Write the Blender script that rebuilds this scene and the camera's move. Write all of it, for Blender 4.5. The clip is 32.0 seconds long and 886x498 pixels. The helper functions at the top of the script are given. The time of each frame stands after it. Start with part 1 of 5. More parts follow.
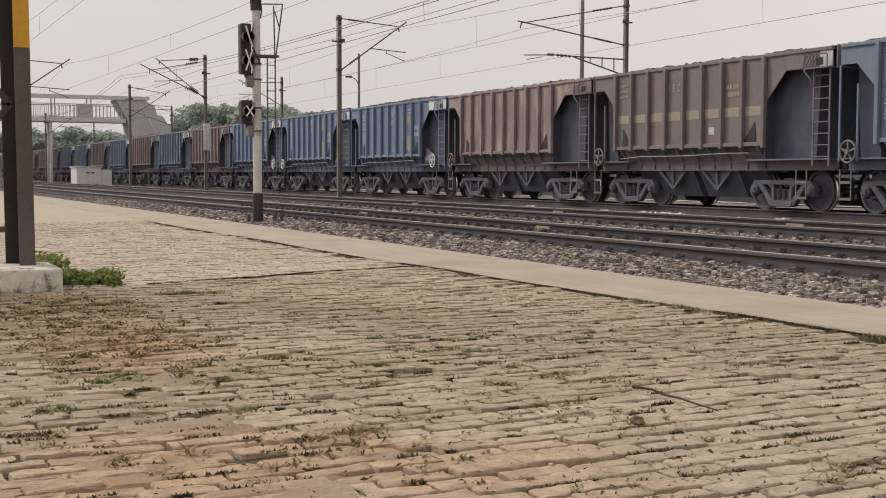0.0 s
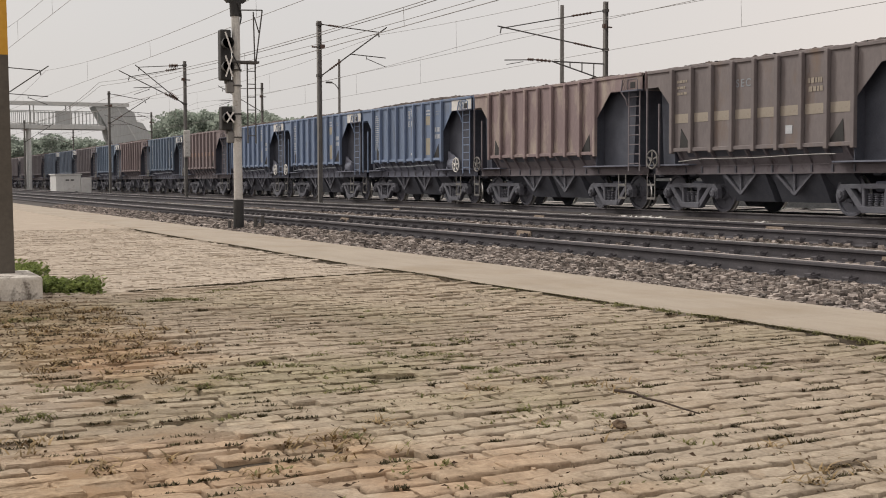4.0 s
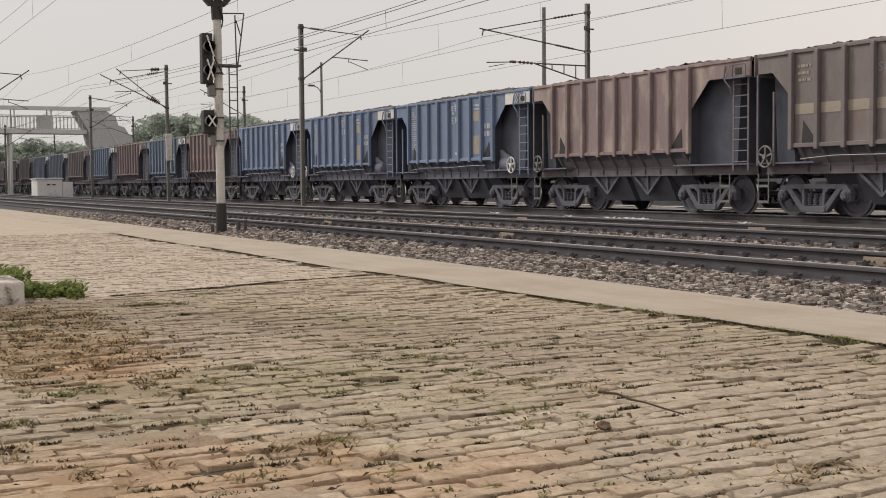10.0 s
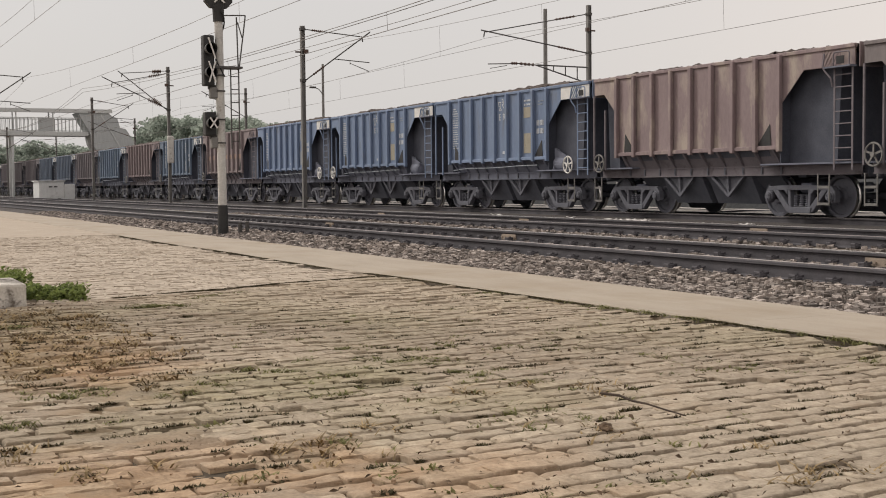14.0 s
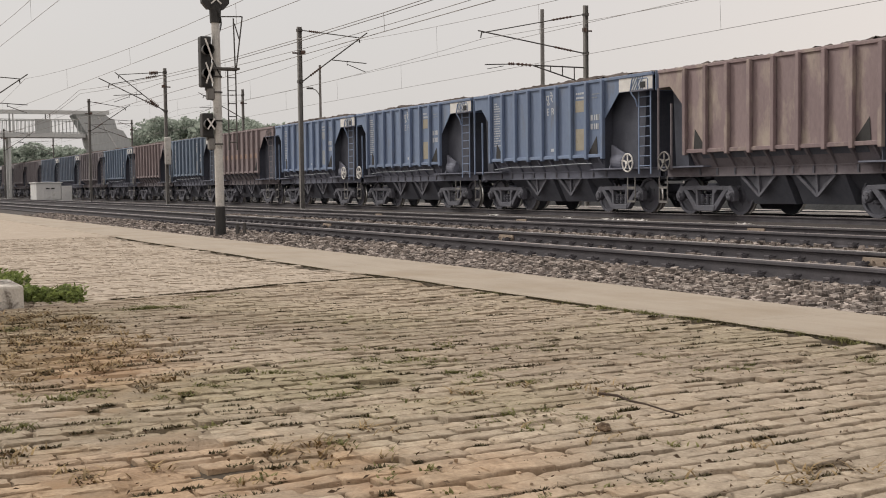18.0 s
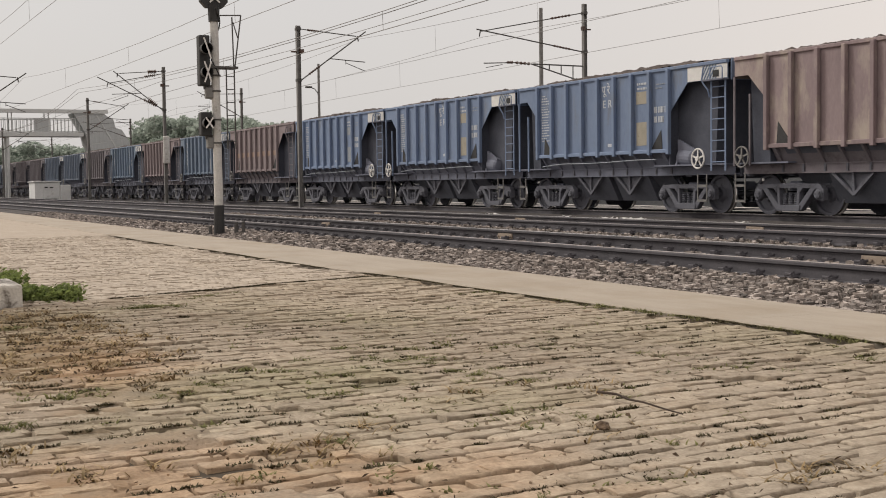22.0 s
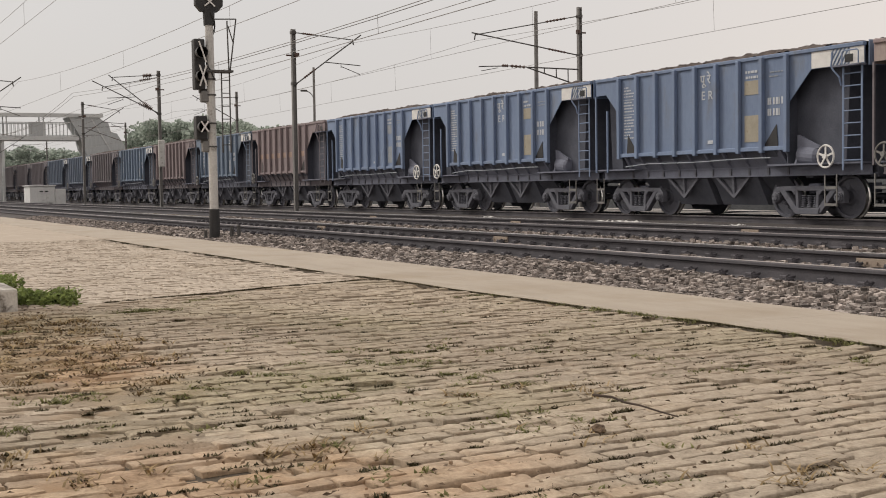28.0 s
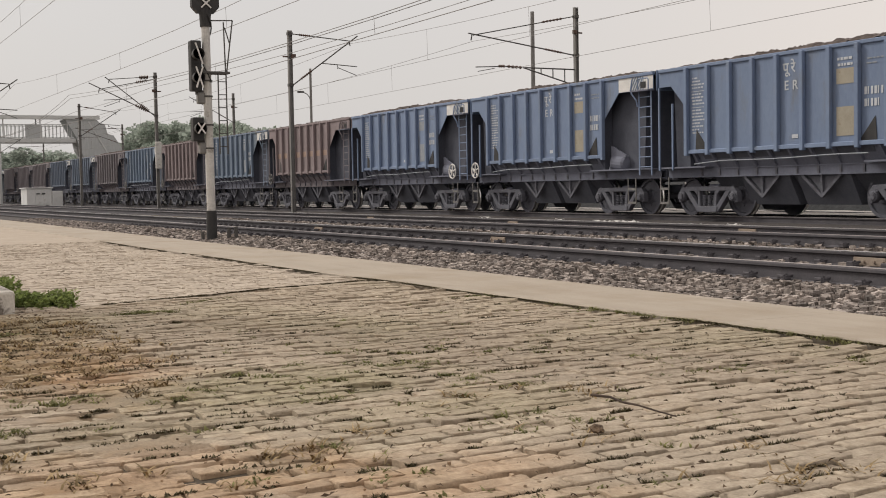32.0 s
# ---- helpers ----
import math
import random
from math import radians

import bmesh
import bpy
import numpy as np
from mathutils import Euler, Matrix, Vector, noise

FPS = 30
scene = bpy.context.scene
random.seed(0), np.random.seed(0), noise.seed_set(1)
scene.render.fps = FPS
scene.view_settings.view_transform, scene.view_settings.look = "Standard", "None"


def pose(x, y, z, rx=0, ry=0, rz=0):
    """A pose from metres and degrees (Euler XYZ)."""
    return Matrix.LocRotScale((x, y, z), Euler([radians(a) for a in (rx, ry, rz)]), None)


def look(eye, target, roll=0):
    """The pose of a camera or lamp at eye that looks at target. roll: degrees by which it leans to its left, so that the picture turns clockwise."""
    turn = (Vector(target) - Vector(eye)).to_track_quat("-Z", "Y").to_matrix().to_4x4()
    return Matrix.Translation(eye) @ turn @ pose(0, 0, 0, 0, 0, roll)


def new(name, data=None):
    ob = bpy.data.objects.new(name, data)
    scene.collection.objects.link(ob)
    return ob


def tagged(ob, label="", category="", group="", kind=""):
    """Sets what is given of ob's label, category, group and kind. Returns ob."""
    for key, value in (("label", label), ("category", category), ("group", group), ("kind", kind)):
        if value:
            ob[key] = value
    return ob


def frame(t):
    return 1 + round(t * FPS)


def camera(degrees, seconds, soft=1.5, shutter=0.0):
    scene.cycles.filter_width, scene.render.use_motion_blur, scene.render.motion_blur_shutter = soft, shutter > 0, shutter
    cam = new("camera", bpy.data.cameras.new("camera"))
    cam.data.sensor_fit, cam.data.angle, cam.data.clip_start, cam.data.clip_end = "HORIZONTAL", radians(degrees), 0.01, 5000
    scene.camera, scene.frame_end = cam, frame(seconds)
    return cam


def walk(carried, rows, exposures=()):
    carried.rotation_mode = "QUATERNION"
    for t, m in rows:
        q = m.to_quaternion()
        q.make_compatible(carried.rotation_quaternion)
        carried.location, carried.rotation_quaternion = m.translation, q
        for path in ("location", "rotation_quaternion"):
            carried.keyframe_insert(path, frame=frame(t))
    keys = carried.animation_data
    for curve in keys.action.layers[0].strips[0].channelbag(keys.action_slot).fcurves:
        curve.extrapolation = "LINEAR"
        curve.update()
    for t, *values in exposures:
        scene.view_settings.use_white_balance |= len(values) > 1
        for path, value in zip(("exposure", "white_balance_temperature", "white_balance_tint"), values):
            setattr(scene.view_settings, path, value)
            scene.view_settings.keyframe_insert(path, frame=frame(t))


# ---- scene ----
SECONDS = 32.0
EYE = (0.0, 0.0, 0.93)          # camera above the brick platform (z = 0)
FOV = 39.23
# seconds, turn from the track's square, tilt, lean in degrees
PATH = [
    (0, 65.194, -3.419, 0.167),
    (0.5, 65.071, -3.363, 0.131),
    (1, 64.948, -3.291, 0.124),
    (1.5, 64.838, -3.246, 0.111),
    (2, 64.754, -3.200, 0.080),
    (2.5, 64.674, -3.170, 0.052),
    (3, 64.563, -3.154, -0.001),
    (3.5, 64.445, -3.167, -0.092),
    (5.5, 64.018, -3.173, -0.222),
    (6, 63.893, -3.160, -0.272),
    (6.5, 63.785, -3.160, -0.314),
    (7, 63.689, -3.162, -0.338),
    (7.5, 63.619, -3.151, -0.351),
    (8, 63.567, -3.128, -0.361),
    (8.5, 63.558, -3.106, -0.364),
    (9, 63.556, -3.090, -0.379),
    (9.5, 63.557, -3.083, -0.421),
    (10, 63.569, -3.069, -0.465),
    (10.5, 63.571, -3.052, -0.478),
    (11, 63.564, -3.032, -0.474),
    (11.5, 63.568, -3.013, -0.468),
    (12, 63.591, -3.000, -0.465),
    (12.5, 63.604, -2.993, -0.479),
    (13, 63.611, -2.993, -0.504),
    (13.5, 63.627, -2.997, -0.529),
    (14, 63.645, -2.992, -0.536),
    (14.5, 63.650, -2.992, -0.527),
    (16.5, 63.613, -2.999, -0.609),
    (17, 63.575, -2.984, -0.619),
    (17.5, 63.557, -2.973, -0.629),
    (18, 63.534, -2.964, -0.690),
    (18.5, 63.514, -2.976, -0.796),
    (19, 63.526, -3.030, -0.859),
    (19.5, 63.538, -3.082, -0.841),
    (20, 63.548, -3.073, -0.767),
    (20.5, 63.541, -3.043, -0.717),
    (21, 63.527, -3.038, -0.720),
    (21.5, 63.511, -3.036, -0.734),
    (22, 63.480, -3.025, -0.734),
    (22.5, 63.453, -3.007, -0.724),
    (23, 63.424, -2.989, -0.710),
    (23.5, 63.400, -2.959, -0.692),
    (24, 63.373, -2.945, -0.696),
    (24.5, 63.377, -2.941, -0.733),
    (25, 63.371, -2.940, -0.749),
    (25.5, 63.344, -2.922, -0.719),
    (27.5, 63.264, -2.885, -0.805),
    (28, 63.272, -2.875, -0.833),
    (28.5, 63.293, -2.868, -0.830),
    (29, 63.302, -2.850, -0.825),
    (29.5, 63.312, -2.822, -0.840),
    (30, 63.316, -2.807, -0.862),
    (30.5, 63.295, -2.787, -0.873),
    (31, 63.262, -2.777, -0.875),
    (31.5, 63.207, -2.797, -0.930),
    (32, 63.152, -2.847, -1.063),
]


def aim(turn, tilt, lean):
    a, b = radians(turn), radians(tilt)
    way = Vector((-math.sin(a) * math.cos(b), math.cos(a) * math.cos(b), math.sin(b)))
    return look(EYE, Vector(EYE) + way, lean)


cam = camera(FOV, SECONDS, soft=1.0)
walk(cam, [(t, aim(a, b, c)) for t, a, b, c in PATH], exposures=[(0.0, 0.24), (32.0, 0.24)])

# ---- world, sun ----
SUN_ELEVATION, SUN_TURN = 42.0, -122.0      # degrees; a hazy sun ahead of the camera on the platform side
world = bpy.data.worlds.new("sky")
scene.world = world
world.use_nodes = True
wn, wl = world.node_tree.nodes, world.node_tree.links
sky = wn.new("ShaderNodeTexSky")
sky.sky_type = "NISHITA"
sky.sun_disc = False
sky.sun_elevation = radians(SUN_ELEVATION)
sky.sun_rotation = radians(SUN_TURN)
sky.air_density, sky.dust_density, sky.ozone_density = 1.0, 6.0, 1.0
haze = wn.new("ShaderNodeMixRGB")
haze.inputs["Fac"].default_value = 0.86
haze.inputs["Color2"].default_value = (6.75, 6.35, 6.1, 1)
wl.new(sky.outputs["Color"], haze.inputs["Color1"])
wl.new(haze.outputs["Color"], wn["Background"].inputs["Color"])
# the haze is greyer down the line and warmer across it
way = wn.new("ShaderNodeTexCoord")
split = wn.new("ShaderNodeSeparateXYZ")
warm = wn.new("ShaderNodeValToRGB")
warm.color_ramp.interpolation = "EASE"
warm.color_ramp.elements[0].position, warm.color_ramp.elements[1].position = 0.0, 0.45
warm.color_ramp.elements[0].color = (0.600, 0.578, 0.565, 1)
warm.color_ramp.elements[1].color = (0.775, 0.700, 0.648, 1)
lift = wn.new("ShaderNodeVectorMath")
lift.operation = "SCALE"
lift.inputs["Scale"].default_value = 10.0
shift = wn.new("ShaderNodeMath")
shift.operation = "MULTIPLY_ADD"
shift.inputs[1].default_value, shift.inputs[2].default_value = 1.0, 1.0
wl.new(way.outputs["Generated"], split.inputs[0])
wl.new(split.outputs["X"], shift.inputs[0])
wl.new(shift.outputs[0], warm.inputs["Fac"])
wl.new(warm.outputs["Color"], lift.inputs[0])
wl.new(lift.outputs["Vector"], haze.inputs["Color2"])
wn["Background"].inputs["Strength"].default_value = 0.1

sun_data = bpy.data.lights.new("sun", "SUN")
sun_data.energy, sun_data.angle, sun_data.color = 2.0, radians(14), (1.0, 0.95, 0.88)
sun = new("sun", sun_data)
e, r = radians(SUN_ELEVATION), radians(SUN_TURN)
sun.matrix_world = look((0, 0, 30), Vector((0, 0, 30)) - Vector((math.sin(r) * math.cos(e), math.cos(r) * math.cos(e), math.sin(e))))


# ---- materials ----
def material(name, dark, light, rough=0.8, scale=3.0, fine=40.0, bump=0.3, metal=0.0, spread=0.0, island=False,
             stain=None, stain_scale=1.2, stain_at=0.55, stretch=(1, 1, 1), distance=0.01, tints=(), dust=(), sheer=0.0):
    """Two scales of noise between two colours, optional stains, dust patches at places of the plan, and relief."""
    m = bpy.data.materials.new(name)
    m.use_nodes = True
    n, l = m.node_tree.nodes, m.node_tree.links
    shader = n["Principled BSDF"]
    shader.inputs["Roughness"].default_value = rough
    shader.inputs["Metallic"].default_value = metal
    shader.inputs["Specular IOR Level"].default_value = 0.3
    at = n.new("ShaderNodeTexCoord")
    fit = n.new("ShaderNodeMapping")
    fit.inputs["Scale"].default_value = stretch
    l.new(at.outputs["Object"], fit.inputs["Vector"])
    big, small = n.new("ShaderNodeTexNoise"), n.new("ShaderNodeTexNoise")
    for tex, s, detail in ((big, scale, 5), (small, fine, 8)):
        tex.inputs["Scale"].default_value = s
        tex.inputs["Detail"].default_value = detail
        tex.inputs["Roughness"].default_value = 0.62
        l.new(fit.outputs["Vector"], tex.inputs["Vector"])
    seed = None
    if spread and not island:
        # each object has its own share of the pattern
        seed = n.new("ShaderNodeMath")
        seed.operation = "MULTIPLY"
        seed.inputs[1].default_value = 40.0
        l.new(n.new("ShaderNodeObjectInfo").outputs["Random"], seed.inputs[0])
        for tex in (big, small):
            tex.noise_dimensions = "4D"
            l.new(seed.outputs[0], tex.inputs["W"])
    mix = n.new("ShaderNodeMath")
    mix.operation = "MULTIPLY_ADD"
    mix.inputs[1].default_value = 0.45
    l.new(small.outputs["Fac"], mix.inputs[0])
    half = n.new("ShaderNodeMath")
    half.operation = "MULTIPLY"
    half.inputs[1].default_value = 0.55
    l.new(big.outputs["Fac"], half.inputs[0])
    l.new(half.outputs[0], mix.inputs[2])
    ramp = n.new("ShaderNodeValToRGB")
    ramp.color_ramp.elements[0].position, ramp.color_ramp.elements[1].position = 0.32, 0.68
    ramp.color_ramp.elements[0].color = (*dark, 1)
    ramp.color_ramp.elements[1].color = (*light, 1)
    l.new(mix.outputs[0], ramp.inputs["Fac"])
    colour = ramp.outputs["Color"]
    if stain:
        blot = n.new("ShaderNodeTexNoise")
        blot.inputs["Scale"].default_value = stain_scale
        blot.inputs["Detail"].default_value = 7
        blot.inputs["Roughness"].default_value = 0.68
        l.new(fit.outputs["Vector"], blot.inputs["Vector"])
        if seed:
            blot.noise_dimensions = "4D"
            l.new(seed.outputs[0], blot.inputs["W"])
        cut = n.new("ShaderNodeMapRange")
        cut.inputs["From Min"].default_value, cut.inputs["From Max"].default_value = stain_at, stain_at + 0.13
        l.new(blot.outputs["Fac"], cut.inputs["Value"])
        over = n.new("ShaderNodeMixRGB")
        over.inputs["Color2"].default_value = (*stain, 1)
        l.new(cut.outputs["Result"], over.inputs["Fac"])
        l.new(colour, over.inputs["Color1"])
        colour = over.outputs["Color"]
    for k, (tint, tint_scale, tint_at) in enumerate(tints):
        where = n.new("ShaderNodeNewGeometry")
        cloud = n.new("ShaderNodeTexNoise")
        cloud.noise_dimensions = "4D"
        cloud.inputs["W"].default_value = 3.7 * k + 1
        cloud.inputs["Scale"].default_value = tint_scale
        cloud.inputs["Detail"].default_value = 4
        l.new(where.outputs["Position"], cloud.inputs["Vector"])
        soft = n.new("ShaderNodeMapRange")
        soft.inputs["From Min"].default_value, soft.inputs["From Max"].default_value = tint_at, tint_at + 0.2
        soft.inputs["To Max"].default_value = 0.75
        l.new(cloud.outputs["Fac"], soft.inputs["Value"])
        wash = n.new("ShaderNodeMixRGB")
        wash.blend_type = "MULTIPLY"
        wash.inputs["Color2"].default_value = (*tint, 1)
        l.new(soft.outputs["Result"], wash.inputs["Fac"])
        l.new(colour, wash.inputs["Color1"])
        colour = wash.outputs["Color"]
    for k, (tint, cx, cy, rx, ry, full) in enumerate(dust):
        where = n.new("ShaderNodeNewGeometry")
        flat = n.new("ShaderNodeMapping")
        flat.inputs["Location"].default_value = (-cx / rx, -cy / ry, 0)
        flat.inputs["Scale"].default_value = (1 / rx, 1 / ry, 0)
        l.new(where.outputs["Position"], flat.inputs["Vector"])
        far = n.new("ShaderNodeVectorMath")
        far.operation = "LENGTH"
        l.new(flat.outputs["Vector"], far.inputs[0])
        rag = n.new("ShaderNodeTexNoise")
        rag.inputs["Scale"].default_value, rag.inputs["Detail"].default_value = 3.5, 6
        l.new(where.outputs["Position"], rag.inputs["Vector"])
        torn = n.new("ShaderNodeMath")
        torn.operation = "MULTIPLY_ADD"
        torn.inputs[1].default_value = 1.6
        l.new(rag.outputs["Fac"], torn.inputs[0])
        l.new(far.outputs["Value"], torn.inputs[2])
        soft = n.new("ShaderNodeMapRange")
        soft.inputs["From Min"].default_value, soft.inputs["From Max"].default_value = 1.85, 1.05
        soft.inputs["To Max"].default_value = full
        l.new(torn.outputs[0], soft.inputs["Value"])
        wash = n.new("ShaderNodeMixRGB")
        wash.blend_type = "MULTIPLY"
        wash.inputs["Color2"].default_value = (*tint, 1)
        l.new(soft.outputs["Result"], wash.inputs["Fac"])
        l.new(colour, wash.inputs["Color1"])
        colour = wash.outputs["Color"]
    if spread:
        shift = n.new("ShaderNodeMapRange")
        shift.inputs["To Min"].default_value, shift.inputs["To Max"].default_value = 1 - spread, 1 + spread
        if island:
            l.new(n.new("ShaderNodeNewGeometry").outputs["Random Per Island"], shift.inputs["Value"])
        else:
            l.new(n.new("ShaderNodeObjectInfo").outputs["Random"], shift.inputs["Value"])
        hue = n.new("ShaderNodeHueSaturation")
        l.new(shift.outputs["Result"], hue.inputs["Value"])
        l.new(colour, hue.inputs["Color"])
        colour = hue.outputs["Color"]
    l.new(colour, shader.inputs["Base Color"])
    if bump:
        relief = n.new("ShaderNodeBump")
        relief.inputs["Strength"].default_value = bump
        relief.inputs["Distance"].default_value = distance
        l.new(mix.outputs[0], relief.inputs["Height"])
        l.new(relief.outputs["Normal"], shader.inputs["Normal"])
    if sheer:
        # thin leaves let light through
        glow, both = n.new("ShaderNodeBsdfTranslucent"), n.new("ShaderNodeMixShader")
        both.inputs["Fac"].default_value = sheer
        l.new(colour, glow.inputs["Color"])
        l.new(shader.outputs[0], both.inputs[1])
        l.new(glow.outputs[0], both.inputs[2])
        l.new(both.outputs[0], n["Material Output"].inputs["Surface"])
    return m


# red and ochre soil trodden onto the paving, and greenish algae: tint, place, reach, strength
DUSTED = (((1.0, 0.82, 0.66), -6.9, 1.25, 1.5, 0.6, 0.9), ((1.0, 0.83, 0.69), -3.9, 0.9, 0.9, 0.9, 0.85), ((1.0, 0.85, 0.73), -3.5, 1.8, 0.7, 0.6, 0.7),
          ((0.80, 0.83, 0.72), -5.75, 2.0, 0.7, 1.1, 0.85), ((0.78, 0.78, 0.72), -4.9, 1.0, 0.45, 0.7, 0.8), ((0.84, 0.86, 0.76), -4.7, 2.5, 0.5, 0.8, 0.7),
          ((0.78, 0.72, 0.60), -8.8, 1.1, 1.6, 0.75, 0.8))


BRICK = material("brick_clay", (0.217, 0.173, 0.126), (0.491, 0.417, 0.323), 0.92, 16, 75, 1.6, spread=0.12, distance=0.007, tints=(((0.84, 0.87, 0.78), 0.55, 0.48), ((0.66, 0.61, 0.54), 2.6, 0.56)),
                 stain=(0.336, 0.265, 0.193), stain_scale=7.0, dust=DUSTED)
BRICK_FIELD = material("brick_field", (0.217, 0.173, 0.126), (0.491, 0.417, 0.323), 0.92, 16, 75, 1.6, spread=0.12, distance=0.007, island=True, tints=(((0.84, 0.87, 0.78), 0.55, 0.48), ((0.66, 0.61, 0.54), 2.6, 0.56)),
                       stain=(0.336, 0.265, 0.193), stain_scale=7.0, dust=DUSTED)
# soil colour darkened for the shade down in the brick joints
SHADED_SOIL = material("soil", (0.035, 0.028, 0.02), (0.10, 0.078, 0.054), 0.97, 7.0, 60, 0.8, stain=(0.30, 0.235, 0.165), stain_scale=3.2, stain_at=0.60)
DUST = material("dust_soil", (0.168, 0.133, 0.096), (0.386, 0.318, 0.241), 0.97, 5.0, 65, 1.1, stain=(0.302, 0.231, 0.160), stain_scale=2.6, stain_at=0.5, tints=(((0.84, 0.87, 0.78), 0.55, 0.48), ((0.66, 0.61, 0.54), 2.6, 0.56)), dust=DUSTED)
PAVER = material("paver_concrete", (0.315, 0.260, 0.206), (0.550, 0.479, 0.393), 0.92, 9, 60, 0.8, spread=0.07, distance=0.004, island=True, tints=(((0.82, 0.80, 0.76), 1.1, 0.5),))
PAVING_FAR = material("paving_far", (0.277, 0.227, 0.176), (0.470, 0.403, 0.328), 0.93, 1.5, 6, 0.6, stretch=(5, 0.8, 1), stain=(0.202, 0.160, 0.118), stain_scale=1.2, stain_at=0.58)
COPING = material("coping_concrete", (0.294, 0.252, 0.203), (0.395, 0.344, 0.281), 0.9, 1.4, 60, 0.5, stretch=(0.5, 2.5, 1), stain=(0.361, 0.311, 0.252), stain_scale=2.5, stain_at=0.52, tints=(((0.8, 0.75, 0.68), 1.2, 0.5),))
CONCRETE = material("concrete", (0.42, 0.39, 0.345), (0.72, 0.69, 0.635), 0.9, 5, 60, 0.7, stain=(0.14, 0.12, 0.10), stain_scale=9, stain_at=0.485)
SLEEPER = material("sleeper_concrete", (0.126, 0.105, 0.084), (0.227, 0.197, 0.160), 0.9, 4, 60, 0.4)
BALLAST = material("ballast_stone", (0.115, 0.098, 0.090), (0.37, 0.325, 0.292), 0.92, 6, 60, 0.4, spread=0.7, island=True)
# bed colour kept near black to paint the shade between the stones
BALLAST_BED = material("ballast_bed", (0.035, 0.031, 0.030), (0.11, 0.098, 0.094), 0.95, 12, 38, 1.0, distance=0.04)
GROUND = material("ground_earth", (0.12, 0.10, 0.07), (0.24, 0.20, 0.145), 0.95, 0.05, 2, 0.4, stain=(0.10, 0.12, 0.06), stain_scale=0.04)
# rust colour lifted, with a little blue haze mixed in
RAIL_SIDE = material("rail_rust", (0.047, 0.045, 0.052), (0.10, 0.094, 0.102), 0.85, 4, 50, 0.35)
RAIL_TOP = material("rail_polished", (0.72, 0.71, 0.70), (0.85, 0.84, 0.82), 0.3, 2, 60, 0.05, metal=1.0)
RAIL_WORN = material("rail_worn", (0.34, 0.31, 0.30), (0.50, 0.46, 0.44), 0.42, 2, 60, 0.1, metal=0.6)
JOINT_PAINT = material("joint_paint", (0.24, 0.19, 0.15), (0.36, 0.30, 0.245), 0.85, 8, 60, 0.2)
BLUE = material("wagon_blue", (0.142, 0.192, 0.295), (0.208, 0.268, 0.385), 0.62, 1.1, 14, 0.15, stretch=(1, 1, 0.35),
                stain=(0.17, 0.20, 0.255), stain_scale=2.2, stain_at=0.54, spread=0.08)
TEAL = material("wagon_faded_blue", (0.14, 0.182, 0.245), (0.185, 0.237, 0.31), 0.65, 1.1, 14, 0.15, stretch=(1, 1, 0.35),
                stain=(0.17, 0.19, 0.20), stain_scale=1.4, stain_at=0.56, spread=0.12)
BROWN = material("wagon_rust_brown", (0.195, 0.15, 0.154), (0.29, 0.226, 0.228), 0.78, 1.1, 14, 0.2, stretch=(1, 1, 0.4),
                 stain=(0.37, 0.315, 0.27), stain_scale=1.25, stain_at=0.50, spread=0.10)
GREY = material("wagon_dusty_brown", (0.158, 0.140, 0.142), (0.232, 0.206, 0.204), 0.8, 1.1, 14, 0.2, stretch=(1, 1, 0.4),
                stain=(0.20, 0.155, 0.13), stain_scale=0.9, stain_at=0.55)
# brown muted and lifted a little for distance haze
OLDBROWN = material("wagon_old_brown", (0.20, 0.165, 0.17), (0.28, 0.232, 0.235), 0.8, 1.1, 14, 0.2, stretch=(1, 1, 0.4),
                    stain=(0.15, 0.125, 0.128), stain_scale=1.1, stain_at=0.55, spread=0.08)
# distance haze is mixed into the far wagons' blue and brown
FAR_BLUE = material("wagon_hazed_blue", (0.145, 0.178, 0.23), (0.19, 0.225, 0.28), 0.7, 1.1, 14, 0.15, stretch=(1, 1, 0.35), stain=(0.13, 0.14, 0.15), stain_scale=1.4, spread=0.12)
FAR_BROWN = material("wagon_hazed_brown", (0.185, 0.172, 0.185), (0.235, 0.218, 0.23), 0.8, 1.1, 14, 0.2, stretch=(1, 1, 0.4), stain=(0.105, 0.09, 0.09), stain_scale=1.1, spread=0.12)
# grimy and dusty tones, lifted and blued for the haze before the train
UNDER = material("underframe_grime_hazed", (0.125, 0.134, 0.172), (0.19, 0.202, 0.25), 0.85, 3, 30, 0.3)
BOGIE = material("bogie_dust_hazed", (0.09, 0.093, 0.112), (0.15, 0.154, 0.178), 0.85, 3, 30, 0.3, stain=(0.075, 0.073, 0.08), stain_scale=5, stain_at=0.56)
SKIRT_BROWN = material("skirt_grime_hazed", (0.14, 0.126, 0.14), (0.205, 0.185, 0.198), 0.85, 2, 25, 0.3, stain=(0.10, 0.088, 0.092), stain_scale=2.5, stain_at=0.55)
# wheel steel carries the same blue haze in its colour
WHEEL = material("wheel_steel", (0.09, 0.093, 0.112), (0.145, 0.149, 0.175), 0.6, 4, 40, 0.15, metal=0.4)
COAL = material("coal", (0.055, 0.045, 0.042), (0.15, 0.122, 0.11), 0.9, 3, 14, 1.0, distance=0.06)
WHITE = material("white_paint", (0.55, 0.54, 0.52), (0.78, 0.77, 0.74), 0.6, 3, 40, 0.1, stain=(0.35, 0.31, 0.27), stain_scale=4, stain_at=0.6)
OCHRE = material("ochre_paint", (0.28, 0.255, 0.20), (0.38, 0.348, 0.28), 0.75, 3, 30, 0.1, stain=(0.22, 0.18, 0.12), stain_scale=3, stain_at=0.58)
